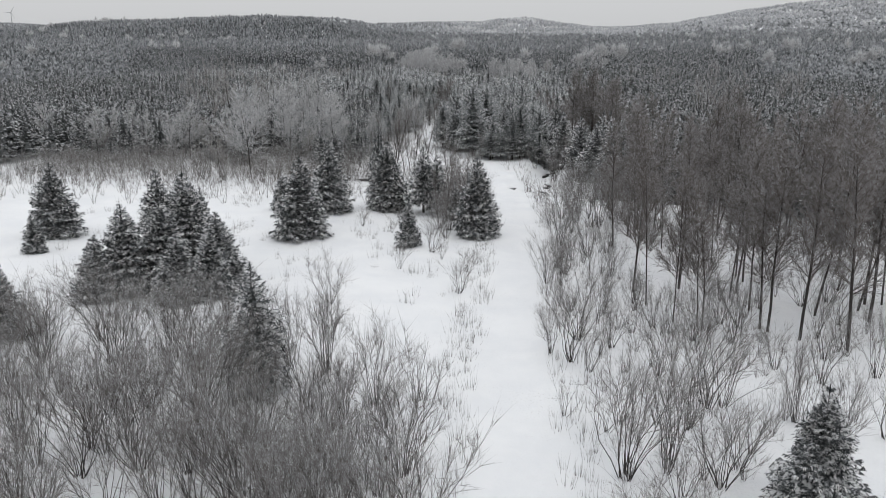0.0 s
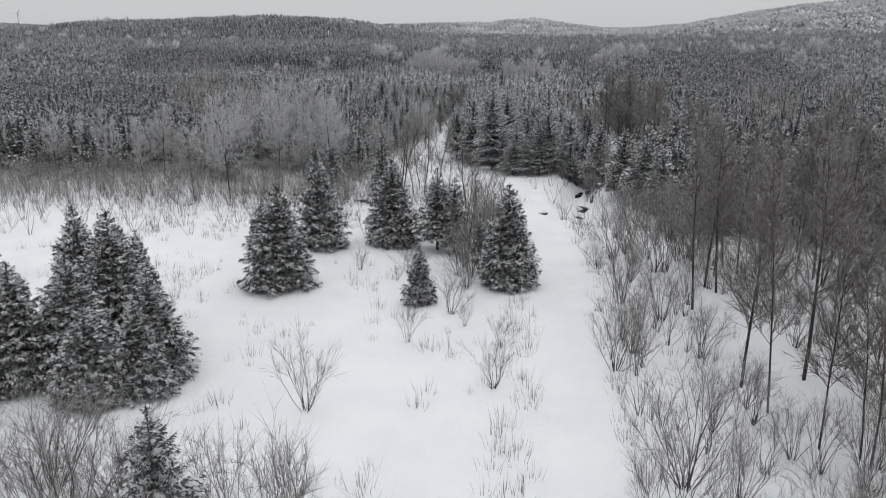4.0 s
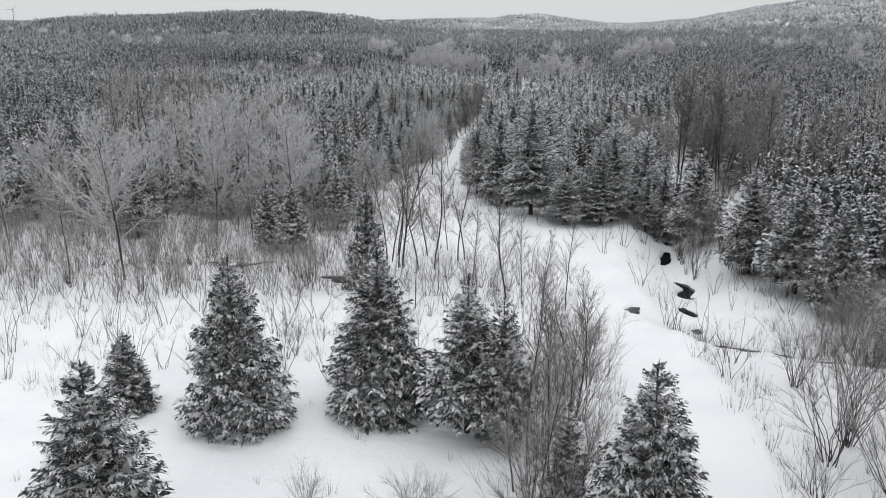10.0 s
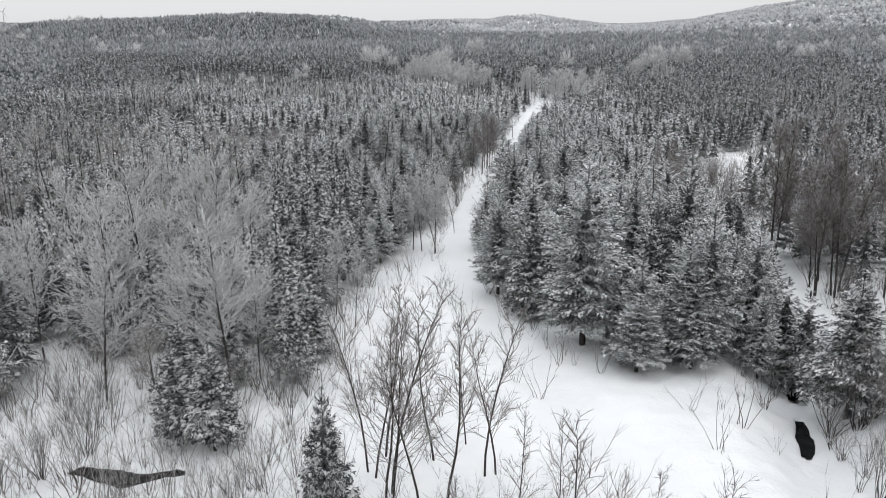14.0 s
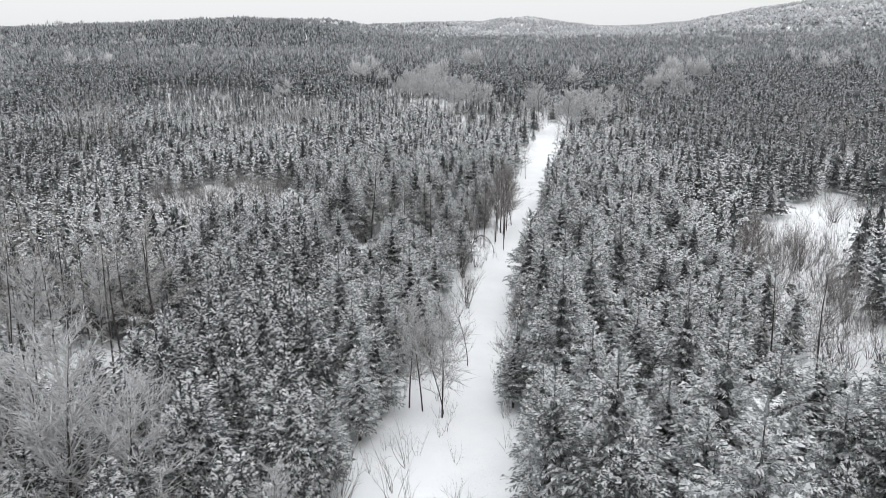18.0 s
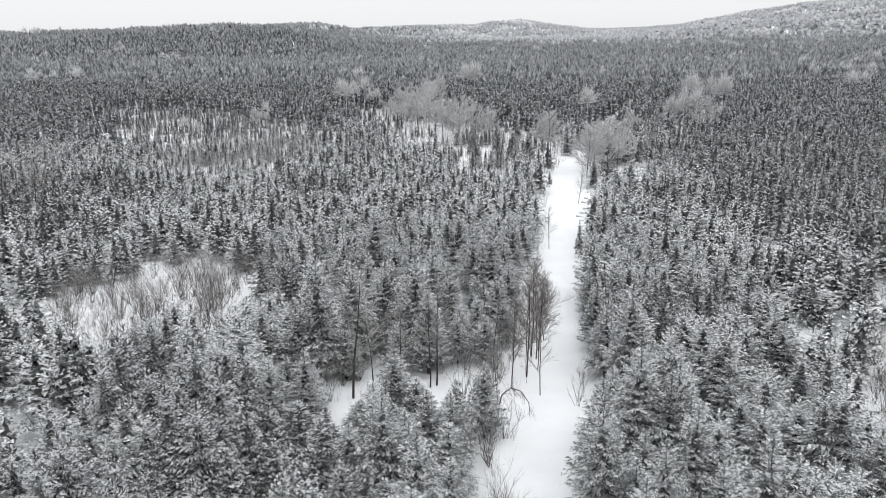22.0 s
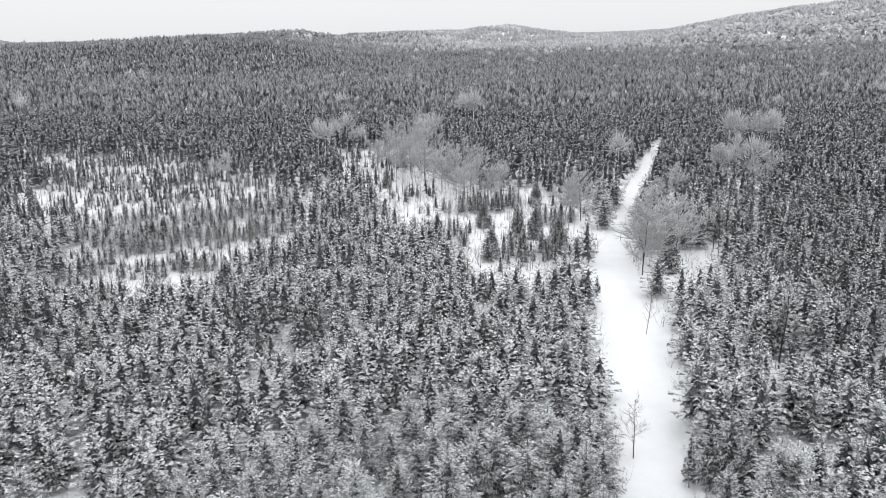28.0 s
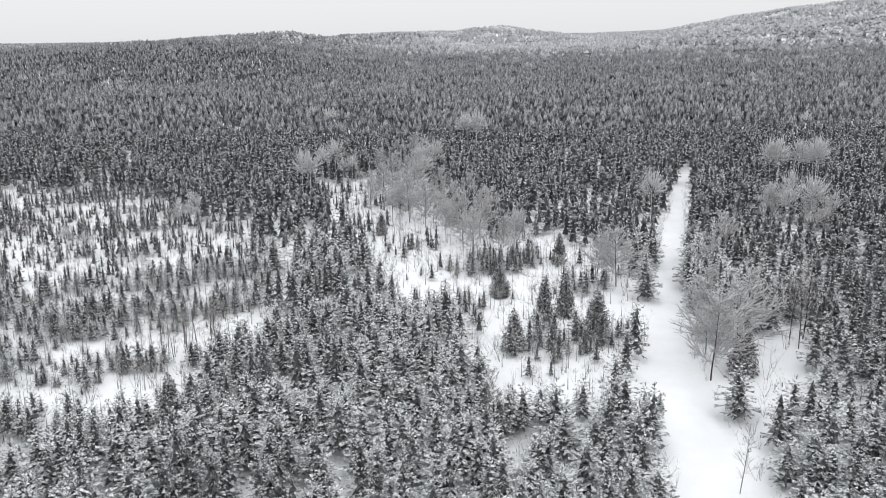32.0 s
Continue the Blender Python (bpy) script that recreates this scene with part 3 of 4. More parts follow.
# ---- leafless trees ----
TALL = []
for k in range(6):
    t, c = bare_tree(R, 10.5, 2.5, 46, 11, 4, 0.30, 0.08, 0.45, 0.85 + 0.2 * (k % 3), 0.014)
    TALL.append(template("bare_tree", [("trunk", t, M_BARK, "dark straight trunk"), ("crown", c, M_TWIG, "grey leafless twigs with rime")]))
tall = Kind(TALL)
SPOTS = [(19.1, 48.7, 11.3), (12.8, 52.8, 10), (20.2, 43.7, 12.1), (19.5, 52.3, 10.9), (18.9, 45.1, 11.7), (22.1, 42, 12), (20.4, 60.2, 10), (28, 49.8, 10.8), (26.9, 49.8, 12.1),
          (22.7, 47.6, 12.1), (28.8, 57.8, 11.5), (13.6, 63.6, 8.8), (17.7, 64.4, 9.5)]
for k in range(52):
    SPOTS.append((R.uniform(13, 38), R.uniform(45, 80), R.uniform(8, 11.5)))
SPOTS += [(0.9, 179.6, 7), (1.9, 181, 7.2), (2.4, 184.6, 7), (-0.4, 177.4, 6), (3.2, 187, 6.8), (20.3, 160.2, 6.2), (18.2, 157.5, 6), (22, 166, 5.8)]
for k in range(15):
    SPOTS.append((R.uniform(20.5, 31), R.uniform(118, 135), R.uniform(8.5, 11.5)))
for k, (x, y, h) in enumerate(SPOTS):
    free_scale_plant(tall, k, x, y, h, R.uniform(0.8, 1.1), 10.5, "tall leafless tree with grey frosted twigs in the snow", "tree", "bare trees")

# rounded trees white with rime in the belt behind the field
ROUND = []
for k in range(5):
    t, c = bare_tree(R, 8.6, 2.8, 34, 9, 3, 0.28, 0.06, 0.35, 1.0, 0.022)
    ROUND.append(template("bare_tree", [("trunk", t, M_BARK, "dark trunk"), ("crown", c, M_GREY if k == 2 else M_RIME, "rounded crown of frosted twigs")]))
rounded = Kind(ROUND)
WHITE = []
for k in range(3):
    t, c = bare_tree(R, 8.6, 3.2, 36, 10, 2, 0.22, 0.06, 0.3, 1.0, 0.06)
    WHITE.append(template("bare_tree", [("trunk", t, M_BARK, "dark trunk"), ("crown", c, M_RIME, "wide crown of twigs white with rime")]))
white_birch = Kind(WHITE)
RSPOTS = [(-4.7, 140.3, 7.2), (-5.8, 141.1, 7.0), (-6.6, 141.6, 6.2), (-19.3, 126.3, 10.6), (-20.8, 127.9, 9.6), (-11.0, 124.8, 7.2), (-9.5, 122.6, 7), (-23.7, 131.3, 10), (-17.5, 127.9, 7), 
          (-20.7, 121, 7.5), (-17.8, 132.4, 7.8), (-33.6, 128.1, 7), (-34.7, 120.9, 8.1),  (-29, 143.6, 7), (-28, 150.9, 6.5), (-24.3, 137.7, 7), (-35.6, 108.3, 9.5), (-27.7, 100.9, 9.0), (-23.4, 99.3, 8.9), (-22.5, 117.9, 9.2), (-18.0, 115.2, 8.9), (-40.8, 112.6, 9.2), (-25.7, 120.6, 8.5)]
for k in range(26):
    x = R.uniform(-66, -12)
    RSPOTS.append((x, R.uniform(104 + 0.12 * abs(x), 121 + 0.12 * abs(x)), R.uniform(6, 9.5)))
for k, (x, y, h) in enumerate(RSPOTS):
    free_scale_plant(rounded, k, x, y, h, R.uniform(0.75, 1.1), 8.6, "leafless birch with a rounded crown of frosted twigs", "tree", "frosted birches")

for k, (x, y, h) in enumerate([(-3.5, 345, 9), (-8, 347, 9.5), (-14.5, 352, 8.5), (-1, 333, 8.5), (4.5, 327, 8), (-17, 344, 8), (1.8, 342, 8.5), (-11, 341, 8.5), (-8.5, 393, 9.5), (-11.5, 388, 8.5), (-5.2, 386, 8.5), (-16.5, 381, 7.5), (-13, 366, 9), (-7.4, 361, 9.5), (-9.3, 332, 11.2), (-12.5, 336, 10), (-6.5, 328, 9.5), (-0.6, 316, 10.7), (2.2, 319, 10), (-3.2, 321, 9), (4.5, 309, 7.5), (8, 312, 7.5), (0.5, 309, 8),
                              (55.6, 314, 9), (60, 318, 10), (51, 319, 9), (24.9, 266, 10.9), (22.4, 268, 10), (20.4, 261, 9.8), (27.5, 270, 10.5), (24, 273.5, 10), (18.6, 292, 9), (16.8, 296, 8), (31.5, 293, 8), (38.5, 306, 7.5)]):
    free_scale_plant(white_birch, k, x, y, 0.92 * h, R.uniform(0.9, 1.15), 8.6, "tall leafless birch white with rime beside the clearing", "tree", "rimed birches")

# slim stems by the bend of the trail and saplings
POLE = []
for k in range(4):
    t, c = bare_tree(R, 8.0, 1.5, 22, 5, 2, 0.25, 0.12, 1.3, 0.62)
    POLE.append(template("bare_tree", [("trunk", t, M_BARK, "thin dark stem"), ("crown", c, M_TWIG, "")]))
pole = Kind(POLE)
for k, (x, y, h) in enumerate([(-7, 104.7, 8.5), (-6.7, 104.2, 8.7), (-6.1, 102.2, 8.6), (-5.8, 102, 8.2), (-5.9, 102.9, 8.8), (-4.7, 101.7, 6.8), (-3.7, 101.7, 8.3), (-2.8, 106.9, 5.9),
          (-2.1, 104.2, 8.2), (-1.6, 104.4, 6.6), (-4.2, 105.6, 7.5), (-6.4, 106.2, 8), (0.3, 72.4, 6.2), (0.2, 75.9, 6.7), (1.8, 79.7, 5.5), (-0.4, 74.2, 4.9), (3.4, 82.7, 5.3), (0.5, 80.4, 5.1), (1.8, 76.9, 6.5), (1.2, 74.3, 5.8), (2.6, 80.8, 6), (0.9, 78, 5.6), (0.7, 95, 7), (1.6, 95, 5.9), (4.2, 95, 6.6), (-3.4, 97.5, 4.6), (-1.2, 99.8, 5.2), (0.6, 101.2, 4.8), (2.4, 92.6, 4.2), (3.2, 97.8, 4.0), (-4.6, 93.5, 3.6), (1.4, 88.4, 3.8), (0.8, 75, 6.1), (-1.5, 180.3, 6),
          (1.7, 183.6, 8.2), (1.4, 184.2, 7.8), (2, 182.9, 7.2), (0.8, 178.6, 2.5), (7.7, 216.1, 5.1), (1.5, 176.4, 6.2), (-1.7, 172.5, 5.7), (-1, 143.6, 6.2), (-12.9, 296.3, 5.7),
          (-2.2, 248.5, 7.9), (-3, 147.8, 4.8), (-4.6, 140.8, 4.8), (15.5, 241.2, 5.6)]):
    free_scale_plant(pole, k, x, y, h, R.uniform(0.9, 1.3), 8.0, "slim leafless sapling standing in snow beside the trail", "tree", "slim bare stems")

# ---- shrubs ----
BUSH = []
for k in range(6):
    a, b = shrub(R, 3.6, 13, 11, 0.46, 3)
    BUSH.append(template("shrub", [("stem_clump", a, M_BARK, "dark stems"), ("crown", b, M_BRUSH, "fine grey twigs")]))
bush = Kind(BUSH)
BSPOTS = [(0.6, 71.2, 3.6), (1.2, 73, 3.8), (0.1, 73.4, 3.4), (2.0, 75, 3.6), (0.8, 76.8, 4), (1.8, 78.4, 3.8), (2.8, 79.5, 3.4), (0.0, 78.8, 3.6), (2.2, 82, 3.6), (3.6, 84, 3.2), (-3.2, 58.8, 1.8), (1.1, 52.5, 2.2), (-7.3, 50.1, 3.2), (-0.9, 62.5, 2.6), (-0.1, 60.6, 1.6), (9.9, 60.9, 2.6), (8.1, 53.7, 2.3), (1.8, 57.7, 1.6), (9.6, 65.1, 3.9),
          (8.2, 69.3, 3.5), (-7.3, 72.9, 1.8), (-4.5, 70, 1.2), (0.3, 74.7, 2.3), (-0.5, 71.4, 2.1), (0.2, 68.6, 2.7), (-3.8, 72.5, 1.9), (-3.2, 72.5, 1.8), (-10.1, 86.5, 1.9),
          (-11.4, 31.5, 3.6), (-13.9, 28.3, 4.5), (-7.7, 27.9, 4), (-12.9, 30.5, 4), (-1.6, 28.7, 4.9), (-4.7, 27.1, 4.1), (12.2, 34.8, 4.4), (12.1, 40.4, 2.5), (7.7, 43.7, 4.6),
          (12.9, 34.8, 3.3), (5.8, 41.2, 2.9), (7.1, 28.7, 5.5), (8.8, 29.2, 4.3), (10.7, 32.6, 3.2), (10.6, 27.9, 3.7), (14.8, 29.2, 3.1), (14.1, 43.7, 4)]
for k in range(96):
    x = R.uniform(-27, -0.5)
    BSPOTS.append((x, R.uniform(22, 44 if x < -12 else 40 if x < -5 else 35), R.uniform(2.8, 4.6)))
for k in range(86):
    BSPOTS.append((R.uniform(6.5, 34), R.uniform(21, 74), R.uniform(1.6, 3.6)))
for k in range(26):
    BSPOTS.append((R.uniform(13.2, 19.5), R.uniform(86, 113), R.uniform(2.6, 4.4)))
for k in range(26):
    BSPOTS.append((R.uniform(10.5, 18), R.uniform(68, 90), R.uniform(3.0, 4.6)))
for k in range(200):
    x = R.uniform(-56, -7)
    BSPOTS.append((x, R.uniform(94 + 0.1 * abs(x), 114), R.uniform(1.5, 3.1)))
for k in range(60):
    BSPOTS.append((R.uniform(5.5, 30), R.uniform(21, 70), R.uniform(1.4, 3.2)))
for k in range(70):
    BSPOTS.append((R.uniform(4.5, 13), R.uniform(28, 78), R.uniform(1.2, 2.6)))
for k in range(14):
    BSPOTS.append((R.uniform(-26, 1), R.uniform(20, 36), R.uniform(3.0, 4.6)))
for k in range(26):
    BSPOTS.append((R.uniform(-9, -0.8), R.uniform(23.5, 36), R.uniform(2.6, 4.0)))
for k in range(34):
    BSPOTS.append((R.uniform(-8, 5.5), R.uniform(83, 101), R.uniform(1.2, 2.8)))
for k in range(24):
    BSPOTS.append((R.uniform(12.6, 18), R.uniform(104, 118), R.uniform(1.6, 3.0)))
THICKET = []
for k, (x, y, h) in enumerate(BSPOTS):
    open_bank = 8 < x < 15.5 + 0.25 * max(0.0, y - 84) and 79 < y < 98 and k % 9
    if not open_bank and nearest(TRAIL, np.array([x]), np.array([y]))[0] > 0.6 and nearest(STREAM, np.array([x]), np.array([y]))[0] > 0.5:
        if k < 300:
            free_scale_plant(bush, k, x, y, h, R.uniform(0.85, 1.2), 3.6, "leafless grey willow shrub rising from the snow", "shrub", "willow shrubs")
        else:
            THICKET.append((x, y, float(height(x, y)) - 0.04, h / 3.6, R.uniform(0.85, 1.2)))
SHRUBS = [[arr for arr in shrub(R, 3.6, 9, 7, 0.55, 1)] for _ in range(5)]
scatter("willow_thicket", SHRUBS, np.array(THICKET), [M_BARK, M_BRUSH], "leafless grey willow thicket behind the snowy field", "shrub", 31)

# ---- the forest: sites by a jittered grid, thinned by the plan ----
OPEN = [
    [(-60, -3.1), (60, -3.1), (40, 64.7), (22, 81.3), (20.5, 84.1), (18.5, 111.8), (18.5, 114.5), (16, 131.2), (27, 133.9), (27, 120.1), (22, 114.5), (18, 113.2), (8.4, 112.1), (5.1, 112.6), (2.0, 118), (0.2, 125.6), (-0.9, 134), (-1.3, 141), (-2.2, 147), (-3, 151), (-5, 147.5), (-9, 139), (-12, 119), (-16, 114), (-23.4, 117), (-27, 112.5), (-60, 114)],
    [(17.5, 139), (18, 150), (20, 163), (24, 177), (31, 186), (38, 192), (37, 180), (30.5, 165), (25.5, 149), (22, 138)],
    [(32, 182), (36, 196), (46, 200.4), (49, 186), (38, 176)],
    [(60, 225.3), (66, 225.3), (66, 239.1), (60, 236.3)],
    [(-42, 197), (-36.8, 210), (-28, 209), (-22, 203), (-20.8, 192), (-29, 183), (-38, 187)],
    [(21, 265.4), (29, 272.3), (33, 268.2), (27, 257.1), (19, 248.8)],
    [(20.5, 116), (32, 116), (31, 131), (21.5, 131)],
    [(-13.5, 176), (-15.5, 176), (-14.3, 185.1), (-13, 199), (-11, 213), (-9.8, 213), (-11.6, 199), (-12.8, 185.1)],
]
SPARSE = [
    [(-105, 372), (-68, 362), (-33, 323), (-25, 297), (-25, 270), (-31.5, 263), (-38.5, 255), (-50, 253), (-62, 290), (-80, 320)],
    [(-28.7, 364), (-12.5, 372), (-2, 328), (15, 315), (24, 310), (19, 286), (11, 267), (-1, 257), (-2.4, 278), (-16, 296), (-20, 330)],
]


def open_ground(x, y):
    hit = nearest(TRAIL, x, y) < 0.45 + 0.3 * waves(x, y, 6, 71)
    x, y = x + 1.3 * waves(x, y, 11, 72), y + 1.8 * waves(x, y, 13, 73)
    for k, poly in enumerate(OPEN):
        hit |= inside(poly, x, y if k else y - 1.5)
        if k:
            hit |= inside(poly, x, y + 2.5)
    strip = (y > 136) & (y < 193)
    tx = np.interp(y, [t[1] for t in TRAIL], [t[0] for t in TRAIL])
    hit |= strip & (x < tx) & (x > tx - np.interp(y, [136, 150, 160, 168, 181, 188, 193], [4.2, 1.7, 2.2, 3.3, 4.0, 1.6, 1.5]))
    return hit


def thin_ground(x, y):
    hit = np.zeros(np.shape(x), bool)
    x, y = x + 3.5 * waves(x, y, 17, 74), y + 5 * waves(x, y, 19, 75)
    for poly in SPARSE:
        hit |= inside(poly, x, y) | inside(poly, x, y + 6)
    return hit


def sites(x0, x1, y0, y1, step, seed):
    r = np.random.RandomState(seed)
    gx, gy = np.meshgrid(np.arange(x0, x1, step), np.arange(y0, y1, step))
    x = gx.ravel() + r.uniform(-0.48, 0.48, gx.size) * step
    y = gy.ravel() + r.uniform(-0.48, 0.48, gx.size) * step
    return x, y, r.uniform(0, 1, x.size), r.uniform(0, 1, x.size)


def fan(x, y, margin):
    return np.abs(x + 4) < 0.60 * np.maximum(y + 8, 0) + margin


x, y, u, v = sites(-260, 260, 62, 420, 2.3, 21)
more = sites(-110, 30, 245, 380, 1.7, 25)
more = [w[thin_ground(more[0], more[1])] for w in more]
x, y, u, v = (np.concatenate(pair) for pair in zip((x, y, u, v), more))
keep = fan(x, y, 6) & ~open_ground(x, y)
keep &= np.random.RandomState(22).uniform(0, 1, len(x)) < np.where(y > 300, 0.8, 0.9) - 0.5 * (waves(x, y, 12, 23) > 1.2)
thin = thin_ground(x, y)
keep &= ~thin | (u < np.clip(0.80 + 0.75 * waves(x, y, 26, 76) + 0.30 * waves(x, y, 8, 80) - 0.66 * ((x > -29) & (y > 255)), 0.02, 0.95))
for tx, ty in TAKEN:
    keep &= np.hypot(x - tx, y - ty) > 1.1
x, y, u, v, thin = x[keep], y[keep], u[keep], v[keep], thin[keep]
mature = smooth(np.hypot(x, y), 240, 420)
leafless = (waves(x, y, 26, 31) > 1.3) & (y > 112)
trail_x = np.interp(y, [t[1] for t in TRAIL], [t[0] for t in TRAIL])
dark = ((x > trail_x + 18 + 8 * waves(x, y, 20, 77)) & (y > 225)) | (y > 325 + 14 * waves(x, y, 40, 78)) | (waves(x, y, 34, 79) > 0.8) | ((x > 32 + 8 * waves(x, y, 18, 87)) & (y < 250)) | ((x < -50 + 10 * waves(x, y, 22, 88)) & (y < 250)) | ((y < 136 + 6 * waves(x, y, 15, 84)) & (x > 14.5)) | ((y < 165 + 12 * waves(x, y, 25, 89)) & (x < -11))
tallness = np.where(thin, 1.4 + 2.6 * v * v + 0.7 * waves(x, y, 26, 76) + 0.3 * waves(x, y, 8, 80), 3.5 + 2.6 * v + 0.35 * waves(x, y, 30, 33) + 1.0 * mature + 0.9 * dark + 1.2 * (1 - smooth(y, 122, 168)))
by_trail = (x > trail_x) & (x < trail_x + 8) & (y > 118) & (y < 205)
tallness = np.where(by_trail, np.maximum(tallness, 5.3) + 0.7 * v, tallness)
birch_groves = [(-8, 360.9, 9), (-9, 333.2, 7), (-1, 316.6, 5), (55, 316.6, 7), (22, 264, 5), (18, 277.9, 3), (8, 311.1, 5), (32, 269.6, 4), (-27, 145, 9), (-34, 137, 7), (-48, 169.9, 7),
          (70, 349.8, 9), (30, 342.9, 4)]
for bx, by, br in birch_groves:
    leafless |= np.hypot(x - bx, y - by) < br * 0.75
offset = np.hypot(x + 4, np.maximum(0, y - 195))
rank = np.where(leafless, 1e6, offset + np.where(y < 132, -6, 0))
order = np.argsort(rank)
chosen = order[:260]
PINES = []
for k in range(6):
    PINES.append(template("conifer", [
        ("trunk", spruce_trunk(R, 5.4, 14, 1.0, 0.9), M_BARK, ""),
        ("inner_foliage", conifer_core(R, 5.4, 1.35, 0.8, 8, 8), M_INNER, "inner needles with little snow, darkened as crown shade"),
        ("crown", conifer_crown(R, 5.4, 1.4, 0.7 + 0.1 * (k % 3), 15, 9, 8, 4, True, 0.28), M_FROST, "grey-green boughs with hoar frost and snow")]))
pines = Kind(PINES)
DARKER = []
for k in range(4):
    DARKER.append(template("conifer", [
        ("trunk", spruce_trunk(R, 5.4, 14, 1.0, 0.9), M_BARK, ""),
        ("inner_foliage", conifer_core(R, 5.4, 1.35, 0.8, 8, 8), M_INNER, "inner needles with little snow, darkened as crown shade"),
        ("crown", conifer_crown(R, 5.4, 1.5, 0.7, 15, 9, 8, 4, False, 0.26), M_HERO, "dark boughs lightly dusted with snow")]))
darker = Kind(DARKER)
for k in range(32):
    bx = R.uniform(-58, -9)
    darker.plant(k, bx, R.uniform(110 + 0.06 * abs(bx), 120), R.uniform(4.2, 6.6) / 5.4, R.uniform(0.9, 1.2), R.uniform(0, 6.28), "dark conifer with a dusting of snow among bare birches", "conifer", "conifers in the birch belt")
for k, i in enumerate(chosen):
    (darker if dark[i] else pines).plant(k, float(x[i]), float(y[i]), float(tallness[i]) / 5.4, (0.88 + 0.34 * float(u[i])) * (5.6 / max(3.2, float(tallness[i]))) ** 0.35, 6.28 * float(v[i]), "dark conifer with a dusting of snow at the forest edge" if dark[i] else "young plantation conifer frosted with snow near the trail", "conifer", "plantation conifers")
rest = np.ones(len(x), bool)
rest[chosen] = False


def rows(mask, unit, wide):
    n = int(mask.sum())
    slim = 1 - 0.2 * thin_ground(x[mask], y[mask])
    return np.stack([x[mask], y[mask], height(x[mask], y[mask]) - 0.05, tallness[mask] / unit, (5.6 / np.maximum(tallness[mask], 3.2)) ** 0.35 * wide * slim * (0.95 + 0.5 * u[mask])], 1) if n else np.zeros((0, 5))


near = rest & ~leafless & (offset < 24)
mid = rest & ~leafless & (offset >= 24) & (offset < 115)
back = rest & ~leafless & (offset >= 115) & (np.abs(x) < 0.34 * y + 12)
rim = rest & ~leafless & (offset >= 115) & ~back
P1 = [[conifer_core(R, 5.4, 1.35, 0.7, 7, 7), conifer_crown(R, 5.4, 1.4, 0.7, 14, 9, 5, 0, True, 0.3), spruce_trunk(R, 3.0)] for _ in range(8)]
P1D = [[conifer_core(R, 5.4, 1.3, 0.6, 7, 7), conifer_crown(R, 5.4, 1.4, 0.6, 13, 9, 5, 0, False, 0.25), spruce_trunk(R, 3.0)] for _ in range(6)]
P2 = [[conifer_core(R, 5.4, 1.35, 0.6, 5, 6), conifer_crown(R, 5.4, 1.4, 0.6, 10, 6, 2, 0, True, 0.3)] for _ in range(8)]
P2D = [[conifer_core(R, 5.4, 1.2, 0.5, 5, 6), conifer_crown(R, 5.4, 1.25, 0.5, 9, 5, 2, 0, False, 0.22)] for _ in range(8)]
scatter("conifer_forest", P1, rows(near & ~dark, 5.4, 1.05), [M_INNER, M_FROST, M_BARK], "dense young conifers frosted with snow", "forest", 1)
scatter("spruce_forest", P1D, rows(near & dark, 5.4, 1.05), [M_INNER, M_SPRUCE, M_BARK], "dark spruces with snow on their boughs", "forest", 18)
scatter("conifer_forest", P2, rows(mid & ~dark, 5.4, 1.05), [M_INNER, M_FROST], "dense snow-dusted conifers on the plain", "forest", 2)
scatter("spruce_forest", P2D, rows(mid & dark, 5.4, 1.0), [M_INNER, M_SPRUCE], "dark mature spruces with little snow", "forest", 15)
P2B = [[conifer_core(R, 5.4, 1.1, 0.4, 3, 5), conifer_crown(R, 5.4, 1.1, 0.4, 6, 4, 1, 0, False, 0.22)] for _ in range(6)]
scatter("conifer_forest", P2B, rows(back, 5.4, 1.0), [M_FAR, M_SPRUCE], "dark conifers dusted with snow at the back of the plain", "forest", 12)
P2C = [[star_tree(R, 5.4, 1.15, 4, 6)] for _ in range(6)]
scatter("conifer_forest", P2C, rows(rim, 5.4, 1.0), [M_FAR], "dark conifers dusted with snow along the sides of the plain", "forest", 16)
grove = rest & leafless
P3 = []
for k in range(4):
    t, c = bare_tree(R, 7.5, 2.2, 16, 7, 1, 0.28)
    P3.append([c, t])
tallness = np.where(leafless, tallness * 1.35 + 2.0, tallness)
share = np.random.RandomState(5).uniform(0, 1, len(x))
scatter("bare_grove", P3, rows(grove & (offset < 110) & (share < 0.62), 7.5, 1.0), [M_GREY, M_BARK], "leafless trees with grey frosted twigs", "forest", 3)


def puff(r, h, radius, twigs, thick=0.06):
    """A leafless tree farther off: a rounded spray of rimed twigs on a stem."""
    p = Plant()
    p.tube([(0, 0, -0.3), (0, 0, h * 0.8)], [0.09], 3)
    for _ in range(twigs):
        w, e, s = r.uniform(0, 6.28), r.uniform(-0.3, 1.5), r.uniform(0.2, 0.75)
        d = radius * r.uniform(0.75, 1.1)
        way = np.array([math.cos(w) * math.cos(e), math.sin(w) * math.cos(e), 1.25 * math.sin(e)])
        centre = np.array([0, 0, h - 1.25 * radius])
        p.tube([centre + way * d * s, centre + way * d + np.array([0, 0, 0.15 * d])], [thick], 3)
    return p.arrays()


P3B = [[puff(R, 7.5, 2.1, 110)] for _ in range(5)]
scatter("bare_grove", P3B, rows(grove & (offset >= 110) & (share < 0.45), 7.5, 1.0), [M_RIME], "groves of leafless birches white with rime", "forest", 13)

